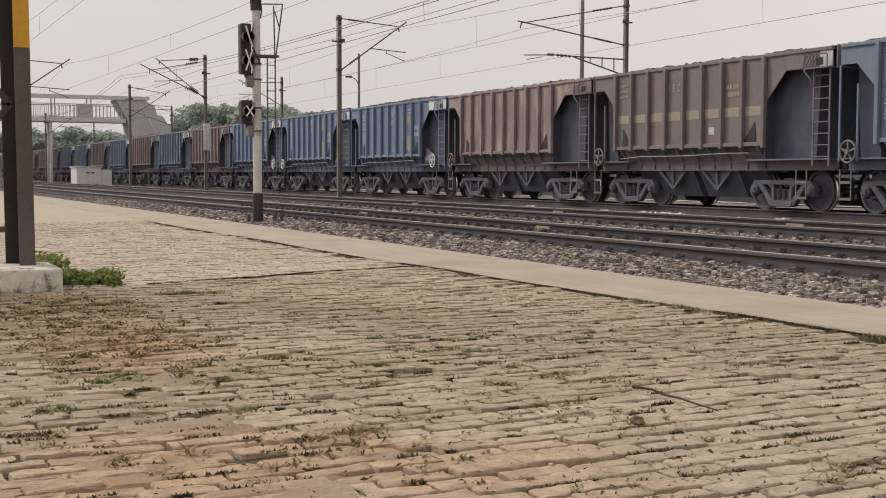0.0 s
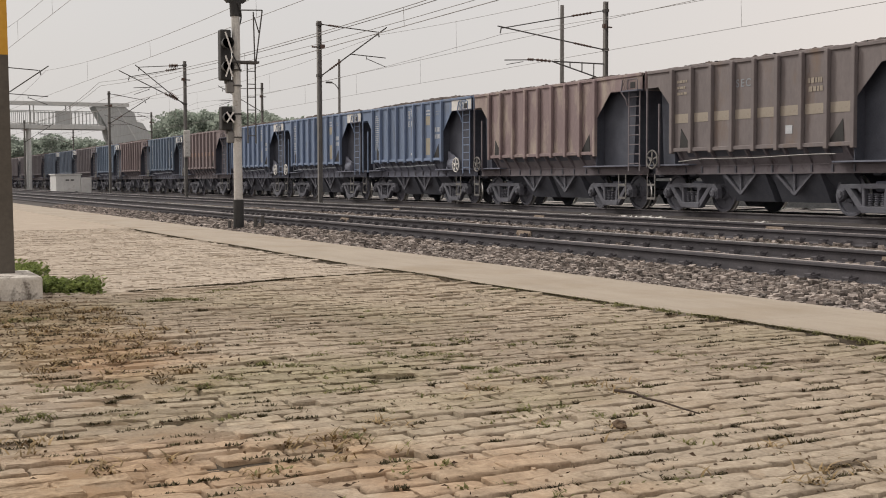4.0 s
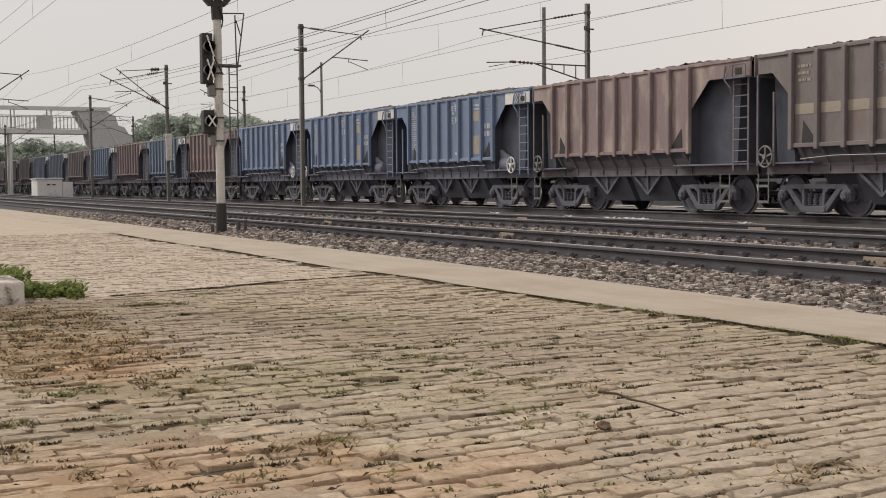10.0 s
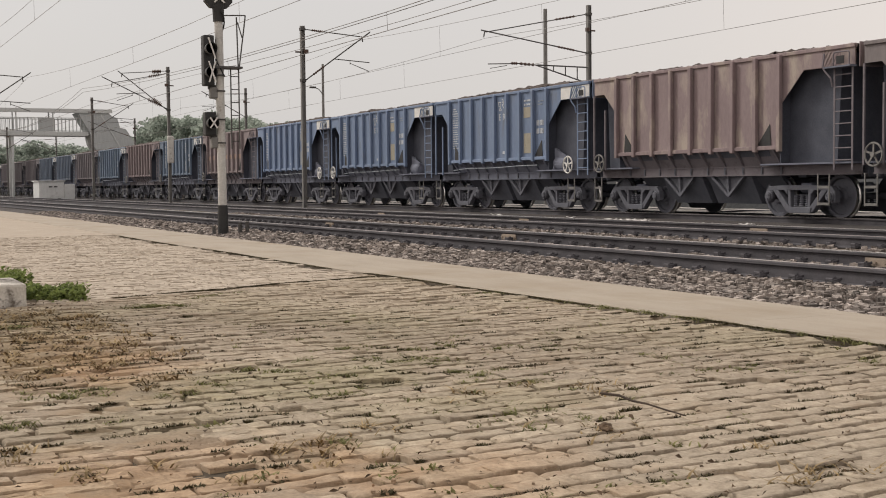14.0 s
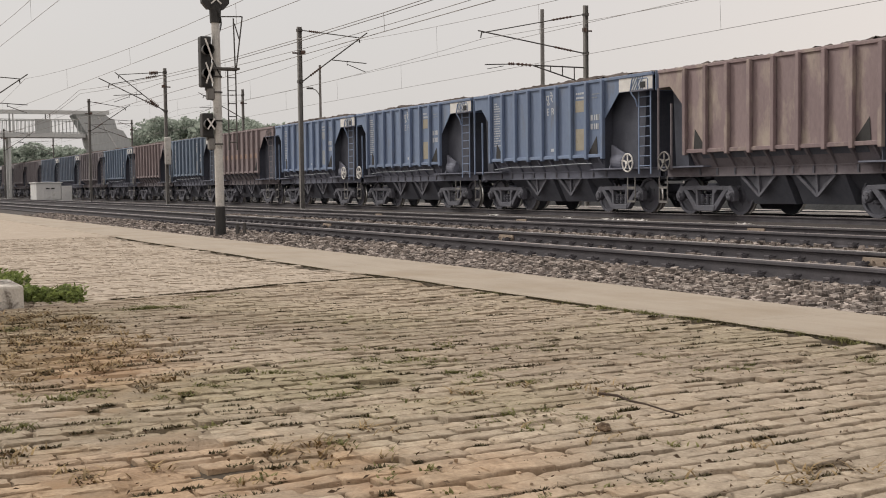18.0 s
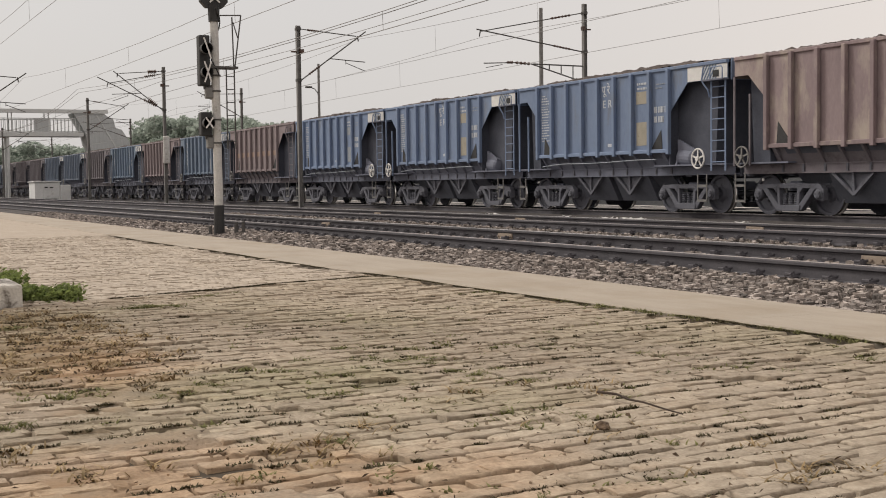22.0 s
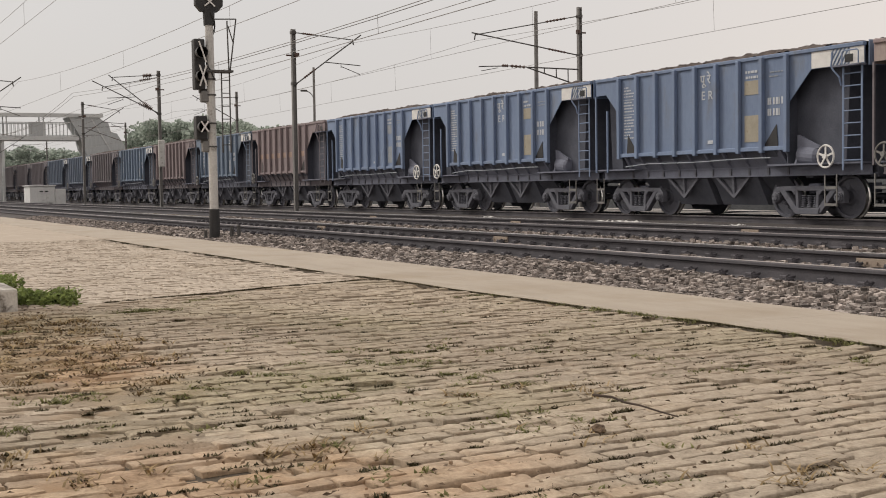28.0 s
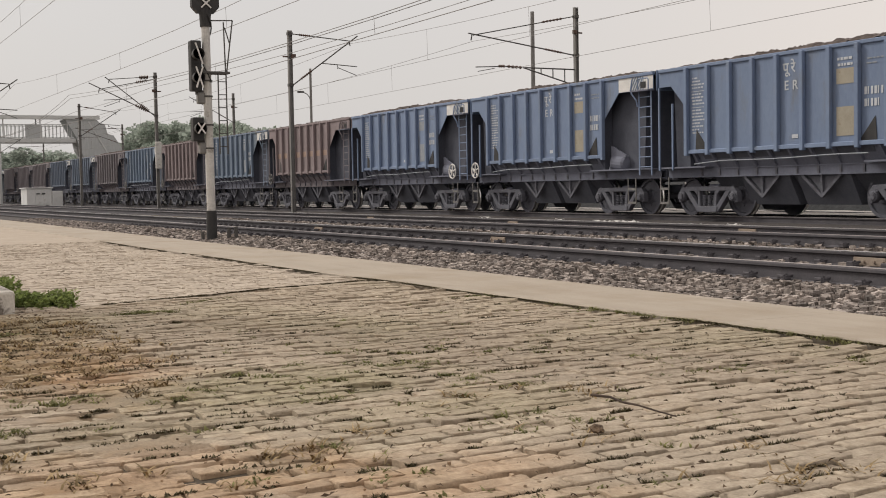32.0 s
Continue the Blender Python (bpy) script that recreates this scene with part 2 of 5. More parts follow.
LETTER = material("lettering", (0.40, 0.43, 0.47), (0.58, 0.60, 0.62), 0.7, 6, 50, 0.0, stain=(0.22, 0.24, 0.28), stain_scale=5, stain_at=0.6)
FADED = material("faded_marking", (0.22, 0.25, 0.29), (0.32, 0.34, 0.36), 0.75, 6, 50, 0.0, stain=(0.19, 0.22, 0.27), stain_scale=4, stain_at=0.55)
# darker copy of the underframe colour, for the shade beneath the wagon
UNDER_SHADE = material("hopper_shade", (0.075, 0.08, 0.10), (0.122, 0.13, 0.155), 0.85, 2.5, 25, 0.2)
# dark colour stands in for the shade in the wagons' end recesses
RECESS_SHADE = material("recess_shade", (0.055, 0.06, 0.078), (0.095, 0.102, 0.128), 0.85, 2.5, 25, 0.2)
# pale colour stands in for sunlight on the ground beyond the train
SUNLIT_GROUND = material("ash", (0.26, 0.243, 0.228), (0.46, 0.435, 0.405), 0.95, 1.2, 18, 0.5, stain=(0.20, 0.18, 0.165), stain_scale=2.2, stain_at=0.58)
# near-black colour for the added bank, to darken the view under wagons
BACKING = material("backing_dark", (0.032, 0.034, 0.036), (0.065, 0.067, 0.07), 0.95, 1.5, 8, 1.0, distance=0.1)
POST_WHITE = material("post_white", (0.40, 0.39, 0.37), (0.64, 0.63, 0.60), 0.65, 3, 30, 0.1, stain=(0.26, 0.24, 0.21), stain_scale=5, stain_at=0.56)
GALV = material("galvanised_steel", (0.15, 0.145, 0.14), (0.25, 0.245, 0.235), 0.6, 3, 40, 0.15, metal=0.35)
DARKSTEEL = material("dark_steel", (0.06, 0.057, 0.055), (0.12, 0.115, 0.11), 0.65, 3, 40, 0.15, metal=0.3)
POLE_GREY = material("mast_paint", (0.075, 0.066, 0.056), (0.13, 0.115, 0.097), 0.7, 2.0, 30, 0.2, stain=(0.075, 0.06, 0.05), stain_scale=2.5, stain_at=0.6)
YELLOW = material("mast_yellow", (0.52, 0.27, 0.03), (0.66, 0.37, 0.05), 0.6, 3, 30, 0.1, stain=(0.35, 0.2, 0.05), stain_scale=3, stain_at=0.62)
BLACK = material("signal_black", (0.022, 0.022, 0.023), (0.05, 0.05, 0.05), 0.55, 4, 40, 0.1)
INSULATOR = material("insulator_brown", (0.06, 0.035, 0.028), (0.11, 0.07, 0.055), 0.35, 4, 40, 0.0)
# wire colour made lighter to show the haze before it
WIRE = material("overhead_wire", (0.17, 0.16, 0.155), (0.28, 0.265, 0.255), 0.6, 2, 20, 0.0)
CABINET = material("cabinet_white", (0.52, 0.53, 0.53), (0.72, 0.73, 0.72), 0.6, 1.5, 20, 0.05, stain=(0.4, 0.39, 0.37), stain_scale=2, stain_at=0.6)
# distance haze is put into the bridge's pale steel and cladding colours
BRIDGE_STEEL = material("bridge_paint_hazed", (0.46, 0.48, 0.485), (0.60, 0.615, 0.61), 0.75, 1.0, 12, 0.1)
BRIDGE_CLAD = material("bridge_cladding_hazed", (0.36, 0.38, 0.39), (0.48, 0.50, 0.505), 0.75, 1.0, 12, 0.2, stretch=(1, 6, 1))
BARK = material("bark", (0.07, 0.055, 0.04), (0.14, 0.11, 0.08), 0.9, 6, 30, 0.5)
LITTER = material("dead_leaves", (0.05, 0.035, 0.024), (0.16, 0.11, 0.07), 0.9, 8, 40, 0.0, spread=0.4, island=True)
# leaf colour is paled and greyed to carry the distance haze
LEAF_HAZED = material("foliage_hazed", (0.27, 0.32, 0.275), (0.40, 0.445, 0.39), 0.9, 0.3, 2, 0.0, spread=0.2, island=True, sheer=0.5)
GRASS = material("grass_green", (0.11, 0.115, 0.045), (0.21, 0.20, 0.08), 0.85, 4, 30, 0.0, spread=0.4, island=True, sheer=0.3)
WEED = material("weed_green", (0.115, 0.155, 0.045), (0.25, 0.30, 0.10), 0.85, 4, 30, 0.0, spread=0.45, island=True, sheer=0.3)
DRY = material("grass_dry", (0.17, 0.12, 0.06), (0.32, 0.235, 0.125), 0.9, 4, 30, 0.0, spread=0.4, island=True)
JOINT_WEED_SHADE = material("joint_weeds", (0.04, 0.034, 0.017), (0.105, 0.087, 0.042), 0.9, 4, 30, 0.0, spread=0.45, island=True)
TWIG = material("twig_bark", (0.03, 0.021, 0.016), (0.075, 0.052, 0.038), 0.9, 10, 60, 0.3)


# ---- mesh helpers ----
def mesh_of(name, bm, *mats):
    me = bpy.data.meshes.new(name)
    bm.to_mesh(me)
    bm.free()
    for m in mats:
        me.materials.append(m)
    return me


def raw(name, verts, faces, *mats):
    me = bpy.data.meshes.new(name)
    me.from_pydata(verts, [], faces)
    for m in mats:
        me.materials.append(m)
    me.update()
    return me


def place(name, me, parent=None, m=None, label=""):
    ob = new(name, me)
    if parent is not None:
        ob.parent = parent
    if m is not None:
        ob.matrix_basis = m
    if label:
        ob["label"] = label
    return ob


def part(name, bm, mat, parent, label="", m=None):
    return place(name, mesh_of(name, bm, mat), parent, m, label)


def thing(name, m, label, category, group="", kind=""):
    ob = new(name)
    ob.empty_display_size = 0.2
    ob.matrix_basis = m
    return tagged(ob, label, category, group, kind)


def box(bm, x0, x1, y0, y1, z0, z1, bevel=0.0, seg=1):
    v = bmesh.ops.create_cube(bm, size=1, matrix=Matrix.Translation(((x0 + x1) / 2, (y0 + y1) / 2, (z0 + z1) / 2))
                              @ Matrix.Diagonal((abs(x1 - x0), abs(y1 - y0), abs(z1 - z0), 1)))["verts"]
    if bevel:
        edges = list({e for q in v for e in q.link_edges})
        bmesh.ops.bevel(bm, geom=edges, offset=bevel, segments=seg, affect="EDGES", profile=0.6)
    return bm


def rod(bm, a, b, r0, r1=None, seg=8):
    a, b = Vector(a), Vector(b)
    d = b - a
    m = Matrix.Translation((a + b) / 2) @ d.to_track_quat("Z", "Y").to_matrix().to_4x4()
    bmesh.ops.create_cone(bm, cap_ends=True, segments=seg, radius1=r0, radius2=r0 if r1 is None else r1, depth=d.length, matrix=m)
    return bm


def bar(bm, a, b, w, h, up=(0, 0, 1)):
    """A square bar from a to b, w wide and h deep."""
    a, b = Vector(a), Vector(b)
    z = (b - a).normalized()
    x = Vector(up).cross(z)
    x = x.normalized() if x.length > 1e-4 else Vector((1, 0, 0))
    y = z.cross(x)
    m = Matrix((x, y, z)).transposed().to_4x4()
    m.translation = (a + b) / 2
    bmesh.ops.create_cube(bm, size=1, matrix=m @ Matrix.Diagonal((w, h, (b - a).length, 1)))
    return bm


def prism(bm, outline, y0, y1):
    """An outline in x and z, drawn out from y0 to y1."""
    a = [bm.verts.new((x, y0, z)) for x, z in outline]
    b = [bm.verts.new((x, y1, z)) for x, z in outline]
    bm.faces.new(a)
    bm.faces.new(b[::-1])
    for i in range(len(a)):
        j = (i + 1) % len(a)
        bm.faces.new((a[j], a[i], b[i], b[j]))
    bmesh.ops.recalc_face_normals(bm, faces=bm.faces)
    return bm


def along_x(bm, outline, x0, x1):
    """An outline in y and z, drawn out from x0 to x1."""
    a = [bm.verts.new((x0, y, z)) for y, z in outline]
    b = [bm.verts.new((x1, y, z)) for y, z in outline]
    bm.faces.new(a)
    bm.faces.new(b[::-1])
    for i in range(len(a)):
        j = (i + 1) % len(a)
        bm.faces.new((a[j], a[i], b[i], b[j]))
    bmesh.ops.recalc_face_normals(bm, faces=bm.faces)
    return bm


def ring(bm, r, t, m, seg=20, tube=6):
    """A torus of radius r and tube t in the pose m."""
    rows = []
    for i in range(seg):
        a = 2 * math.pi * i / seg
        rows.append([bm.verts.new(m @ Vector(((r + t * math.cos(b)) * math.cos(a), (r + t * math.cos(b)) * math.sin(a), t * math.sin(b))))
                     for b in (2 * math.pi * k / tube for k in range(tube))])
    for i in range(seg):
        for k in range(tube):
            bm.faces.new((rows[i][k], rows[(i + 1) % seg][k], rows[(i + 1) % seg][(k + 1) % tube], rows[i][(k + 1) % tube]))
    return bm


def lathe(bm, profile, m, seg=24):
    """A profile of (radius, height) turned round z in the pose m."""
    rows = [[bm.verts.new(m @ Vector((r * math.cos(a), r * math.sin(a), h))) for a in (2 * math.pi * i / seg for i in range(seg))] for r, h in profile]
    for p, q in zip(rows, rows[1:]):
        for i in range(seg):
            j = (i + 1) % seg
            bm.faces.new((p[i], p[j], q[j], q[i]))
    bm.faces.new(rows[0][::-1])
    bm.faces.new(rows[-1])
    return bm


def tube(bm, pts, r, seg=6):
    """A bent round rail through the given points, in one piece."""
    pts = [Vector(p) for p in pts]
    rows = []
    for i, p in enumerate(pts):
        way = (pts[min(i + 1, len(pts) - 1)] - pts[max(i - 1, 0)]).normalized()
        side = way.cross(Vector((0, 1, 0.05))).normalized()
        rise = side.cross(way)
        rows.append([bm.verts.new(p + r * (side * math.cos(a) + rise * math.sin(a))) for a in (2 * math.pi * k / seg for k in range(seg))])
    for p, q in zip(rows, rows[1:]):
        for k in range(seg):
            bm.faces.new((p[k], p[(k + 1) % seg], q[(k + 1) % seg], q[k]))
    bm.faces.new(rows[0][::-1])
    bm.faces.new(rows[-1])
    return bm


def B():
    return bmesh.new()


def lettering(name, text, size, mat, parent, m):
    """Words in the built-in font as a thin mesh."""
    cu = bpy.data.curves.new(name, "FONT")
    cu.body, cu.size, cu.extrude, cu.align_x, cu.offset = text, size, 0.002, "LEFT", size * 0.012
    tmp = new(name, cu)
    me = bpy.data.meshes.new_from_object(tmp.evaluated_get(bpy.context.evaluated_depsgraph_get()))
    bpy.data.objects.remove(tmp)
    me.materials.clear()
    me.materials.append(mat)
    return place(name, me, parent, m)


# ---- plan: x along the track (the train rolls towards +x), y across it, z up ----
RAIL_1, RAIL_2, RAIL_3 = 0.195, 0.185, 0.06             # rail heads
Y_1, Y_2, Y_3 = 7.80 + 0.8725, 12.39 + 0.8725, 21.86     # track centres
EDGE_IN, EDGE_OUT = 5.10, 6.38                          # coping
HALF = 0.8725


def swell(x, y):
    """The slow rise and fall of the worn paving."""
    return 0.022 * noise.noise(Vector((x * 0.35, y * 0.35, 3.1))) + 0.008 * noise.noise(Vector((x * 1.3, y * 1.3, 7.7)))


def coping_in(x):
    """The uneven inner edge of the coping."""
    return EDGE_IN - 0.09 + 0.32 * max(0.0, min(1.0, (x + 14) / 8.5)) + 0.012 * noise.noise(Vector((x * 1.7, 0, 2)))


def crack(y):
    """The ragged settlement crack across the paving: its x at y."""
    return -10.67 - 0.332 * (y - 2.51) + 0.09 * noise.noise(Vector((y * 2.3, 0, 0))) + 0.06 * noise.noise(Vector((y * 6.5, 3, 0)))


def bare(x, y):
    """How far the paving lies under soil, 0 to 1."""
    a = noise.noise(Vector((x * 0.5, y * 0.8, 11.0)))
    near = math.exp(-((x + 8.4) / 2.6) ** 2 - ((y - 0.9) / 0.75) ** 2)
    near += 0.55 * math.exp(-((x + 6.3) / 0.8) ** 2 - ((y - 1.1) / 0.5) ** 2)
    near += 0.72 * math.exp(-((x + 3.9) / 1.5) ** 2 - ((y - 0.85) / 0.75) ** 2)
    return max(0.0, min(1.0, near * 1.3 + 0.5 * a - 0.25))


# ---- ground, beds, platform ----
bm = B()
bmesh.ops.create_grid(bm, x_segments=40, y_segments=40, size=2500)
ground = tagged(part("ground", bm, GROUND, None, m=pose(0, 0, -0.62)), "bare dusty earth reaching to the horizon", "ground", kind="structure")

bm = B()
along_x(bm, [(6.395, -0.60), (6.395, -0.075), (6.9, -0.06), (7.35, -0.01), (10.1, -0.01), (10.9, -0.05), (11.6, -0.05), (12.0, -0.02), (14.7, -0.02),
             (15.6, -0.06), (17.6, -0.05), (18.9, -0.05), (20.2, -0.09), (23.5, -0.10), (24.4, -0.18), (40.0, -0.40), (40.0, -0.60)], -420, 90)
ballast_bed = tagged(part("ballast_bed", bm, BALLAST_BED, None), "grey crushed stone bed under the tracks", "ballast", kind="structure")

bm = B()
along_x(bm, [(-30, -0.60), (-30, -0.05), (EDGE_IN + 0.05, -0.05), (EDGE_IN + 0.05, -0.60)], -420, 60)
platform = tagged(part("platform", bm, SHADED_SOIL, None), "packed earth bed of the station platform", "platform", kind="structure")


def sheet(x0, x1, y0, y1, step, z):
    nx, ny = int((x1 - x0) / step) + 1, int((y1 - y0) / step) + 1
    verts = [(x0 + (x1 - x0) * i / (nx - 1), y0 + (y1 - y0) * j / (ny - 1)) for j in range(ny) for i in range(nx)]
    verts = [(x, y, z(x, y)) for x, y in verts]
    faces = [(j * nx + i, j * nx + i + 1, (j + 1) * nx + i + 1, (j + 1) * nx + i) for j in range(ny - 1) for i in range(nx - 1)]
    return verts, faces


v, f = sheet(-24.6, 3.2, -2.6, EDGE_IN + 0.3, 0.10, lambda x, y: swell(x, y) - 0.028 + 0.004 * noise.noise(Vector((x * 5, y * 5, 0))) - (0.03 if y > coping_in(x) - 0.09 or (y > 2.1 and abs(x - crack(y)) < 0.12) else 0))
soil = tagged(place("platform_soil", raw("platform_soil", v, f, SHADED_SOIL)), "brown soil between and over the paving bricks", "soil", kind="structure")


def filled(x, y):
    """How far the joints are filled with dust, in streaks along the rows."""
    k = noise.noise(Vector((x * 5.5, y * 2.2, 21.0))) + 0.5 * noise.noise(Vector((x * 14, y * 5, 4.0)))
    return max(0.0, min(1.0, 0.34 + 2.8 * k))


v, f = sheet(-12.6, -2.6, -0.6, 5.2, 0.035, lambda x, y: swell(x, y) - 0.042 + 0.0325 * filled(x, y) + 0.0075 * min(1.0, 1.6 * bare(x, y)) + 0.003 * noise.noise(Vector((x * 9, y * 9, 5))) - (0.03 if y > coping_in(x) - 0.06 or (y > 2.1 and abs(x - crack(y)) < 0.1) else 0))
tagged(place("dust_patches", raw("dust_patches", v, f, DUST)), "pale trodden dust lying over the bricks", "soil", kind="structure")
bm = B()
box(bm, -420, -24.6, -29, EDGE_IN + 0.04, -0.04, -0.004)
tagged(part("platform_far", bm, PAVING_FAR, None), "sandy brick paving of the distant platform", "paving", kind="structure")

# coping slabs, each a piece
coping = thing("platform_coping", Matrix.Identity(4), "long pale concrete coping along the platform edge", "coping", kind="structure")
x = 8.0
rnd = random.Random(5)
while x > -200:
    length = rnd.choice((3.4, 4.1, 4.8)) if x > -60 else 20
    top, out = 0.012 + rnd.uniform(-0.0004, 0.0004), EDGE_OUT + rnd.uniform(-0.008, 0.008)
    n = 16 if length < 10 else 2
    xs = [x - length * i / n for i in range(n + 1)]
    rows = [[(q, coping_in(q), -0.5), (q, coping_in(q), top - 0.012), (q, coping_in(q) + 0.014, top), (q, out - 0.014, top), (q, out, top - 0.014), (q, out, -0.5)] for q in xs]
    verts = [p for r6 in rows for p in r6]
    faces = [(6 * i + k, 6 * i + k + 1, 6 * i + k + 7, 6 * i + k + 6) for i in range(n) for k in range(5)]
    faces += [tuple(range(6)), tuple(6 * n + k for k in range(5, -1, -1))]
    place("slab", raw("slab", verts, faces, COPING), coping)
    x -= length


# ---- tracks ----
def rail_outline(y, top, lean):
    """A flat-bottomed rail, foot to head, leaning a little towards the track's middle."""
    pts = [(-0.075, 0), (0.075, 0), (0.075, 0.012), (0.012, 0.032), (0.010, 0.122), (0.036, 0.137), (0.036, 0.158), (0.028, 0.170),
           (-0.028, 0.170), (-0.036, 0.158), (-0.036, 0.137), (-0.010, 0.122), (-0.012, 0.032), (-0.075, 0.012)]
    return [(y + a + lean * b, top - 0.172 + b) for a, b in pts]


SLEEPER_STEP = 0.46


def sleeper_mesh():
    bm = B()
    along_x(bm, [(-1.37, -0.22), (1.37, -0.22), (1.37, -0.02), (1.25, 0.0), (0.5, 0.0), (0.3, -0.03), (-0.3, -0.03), (-0.5, 0.0), (-1.25, 0.0), (-1.37, -0.02)], -0.11, 0.11)
    return mesh_of("sleeper", bm, SLEEPER)


def clip_mesh():
    """A spring clip over the rail foot with its shoulder."""
    bm = B()
    box(bm, -0.055, 0.055, -0.06, 0.03, 0.0, 0.045, 0.014)
    for dx in (-0.035, 0.035):
        rod(bm, (dx, -0.06, 0.035), (dx, 0.05, 0.05), 0.012, seg=6)
    rod(bm, (-0.04, -0.05, 0.045), (0.04, -0.05, 0.045), 0.013, seg=6)
    rod(bm, (-0.035, 0.045, 0.05), (0.035, -0.02, 0.058), 0.011, seg=6)
    for q in bm.verts:
        q.co.z *= 1.25
    return mesh_of("rail_clip", bm, RAIL_SIDE)


SLEEPER_ME, CLIP_ME = sleeper_mesh(), clip_mesh()


def track(name, y, top, polished, far_top, first, last, clips, phase=0.0):
    t = thing(name, pose(0, y, 0), "straight railway track on concrete sleepers in grey ballast", "railway track", kind="structure")
    for side, sgn in (("near", -1), ("far", 1)):
        bm = B()
        along_x(bm, rail_outline(sgn * HALF, top, -sgn * 0.05), -420, 90)
        part("rail", bm, RAIL_SIDE, t, "rusty steel rail")
        bm = B()
        yy = sgn * HALF - sgn * 0.05 * 0.17
        wide = 0.031 if far_top or sgn > 0 else 0.028
        box(bm, -420, 90, yy - wide, yy + wide, top - 0.004, top + 0.0015)
        part("rail_head", bm, polished if sgn > 0 else RAIL_WORN, t, "polished running band of the rail")
    x = last + phase
    while x > first:
        place("sleeper", SLEEPER_ME, t, pose(x, 0, top - 0.172))
        if x > clips:
            for sgn in (-1, 1):
                place("rail_clip", CLIP_ME, t, pose(x, sgn * HALF - 0.095, top - 0.168))
        x -= SLEEPER_STEP
    return t


track_1 = track("track_1", Y_1, RAIL_1, RAIL_TOP, False, -46, -2.5, -34)
track_2 = track("track_2", Y_2, RAIL_2, RAIL_TOP, False, -52, -8.0, -34, 0.2)
track_3 = track("track_3", Y_3, RAIL_3, RAIL_TOP, True, -60, -14.0, -15, 0.1)

# painted fishplated joints on the far rails
for y, top, places in ((Y_1 + HALF, RAIL_1, (-24.6, -16.9, -9.25)), (Y_2 + HALF, RAIL_2, (-32.4, -24.35, -16.45))):
    for x in places:
        bm = B()
        box(bm, -0.22, 0.22, -0.034, -0.008, -0.145, -0.055, 0.006)
        for k in (-0.19, -0.07, 0.07, 0.19):
            rod(bm, (k, -0.034, -0.1), (k, -0.055, -0.1), 0.016, seg=6)
        tagged(part("rail_joint", bm, JOINT_PAINT, None, m=pose(x, y, top)), "ochre painted fishplate bolted to the rail web", "rail joint", "painted rail joints")


# ---- hopper wagons ----
PITCH = 10.6
L_RIB, R_RIB, L_END, R_END = -3.5, 3.25, -4.72, 5.62
TOP, STRIP, SILL, SOLE_T, SOLE_B = 3.88, 3.41, 1.66, 1.24, 1.00
NEAR = -1.6
MESHES = {}


def once(key, make, *mats):
    """One mesh for all alike parts."""
    k = (key, tuple(m.name for m in mats))
    if k not in MESHES:
        MESHES[k] = mesh_of(key, make(), *mats)
    return MESHES[k]


def side_outline():
    return [(L_RIB, SILL), (R_RIB, SILL), (R_RIB, 2.68), (R_RIB + 0.75, STRIP), (R_END, STRIP), (R_END, TOP), (L_END, TOP), (L_END, STRIP),
            (L_RIB - 0.72, STRIP), (L_RIB, 2.72)]


def side_panel():
    bm = B()
    prism(bm, side_outline(), NEAR + 0.06, NEAR + 0.075)
    # rolled top edge
    box(bm, L_END, R_END, NEAR + 0.02, NEAR + 0.12, TOP - 0.09, TOP, 0.012)
    return bm


def far_side():
    bm = B()
    prism(bm, side_outline(), -NEAR - 0.075, -NEAR - 0.06)
    box(bm, L_END, R_END, -NEAR - 0.12, -NEAR - 0.02, TOP - 0.09, TOP)
    for i in range(9):
        x = L_RIB + (R_RIB - L_RIB) * i / 8
        box(bm, x - 0.06, x + 0.06, -NEAR - 0.06, -NEAR + 0.05, SILL - 0.08, TOP - 0.05)
    return bm


def rib():
    bm = B()
    prism(bm, [(-0.062, -0.10), (0.062, -0.10), (0.062, 2.17), (-0.062, 2.17)], -0.055, 0.055)
    bmesh.ops.bevel(bm, geom=bm.edges[:], offset=0.012, segments=1, affect="EDGES")
    return bm


def sill_angle():
    bm = B()
    box(bm, L_RIB, R_RIB, NEAR - 0.01, NEAR + 0.09, SILL - 0.05, SILL + 0.05, 0.01)
    return bm


def hopper():
    """The sloped lower body between sill and frame and the two sloped ends."""
    bm = B()
    along_x(bm, [(NEAR + 0.07, SILL), (-NEAR - 0.07, SILL), (1.05, 0.95), (0.55, 0.42), (-0.55, 0.42), (-1.05, 0.95)], L_RIB + 0.5, R_RIB - 0.5)
    return bm


def slope_end(sgn):
    def make():
        bm = B()
        x0, x1 = (R_RIB - 0.6, R_END - 0.72) if sgn > 0 else (L_RIB + 0.6, L_END + 0.25)
        pts = [(x0, 1.25), (x0, TOP - 0.1), (x1, TOP - 0.1), (x1, STRIP - 0.12), (x1 - sgn * 0.12, 1.25)]
        if sgn < 0:
            pts = pts[::-1]
        prism(bm, pts, NEAR + 0.36, -NEAR - 0.36)
        return bm
    return make


def skirt_plate():
    """A slanting bracket between the sill and the sole bar."""
    bm = B()
    along_x(bm, [(NEAR + 0.0, SILL - 0.04), (NEAR + 0.12, SILL - 0.04), (NEAR + 0.36, SOLE_T), (NEAR + 0.27, SOLE_T)], -0.035, 0.035)
    return bm


def skirt():
    bm = B()
    along_x(bm, [(NEAR + 0.10, SILL), (NEAR + 0.13, SILL), (NEAR + 0.36, SOLE_T - 0.02), (NEAR + 0.33, SOLE_T - 0.02)], L_RIB + 0.05, R_RIB - 0.05)
    return bm


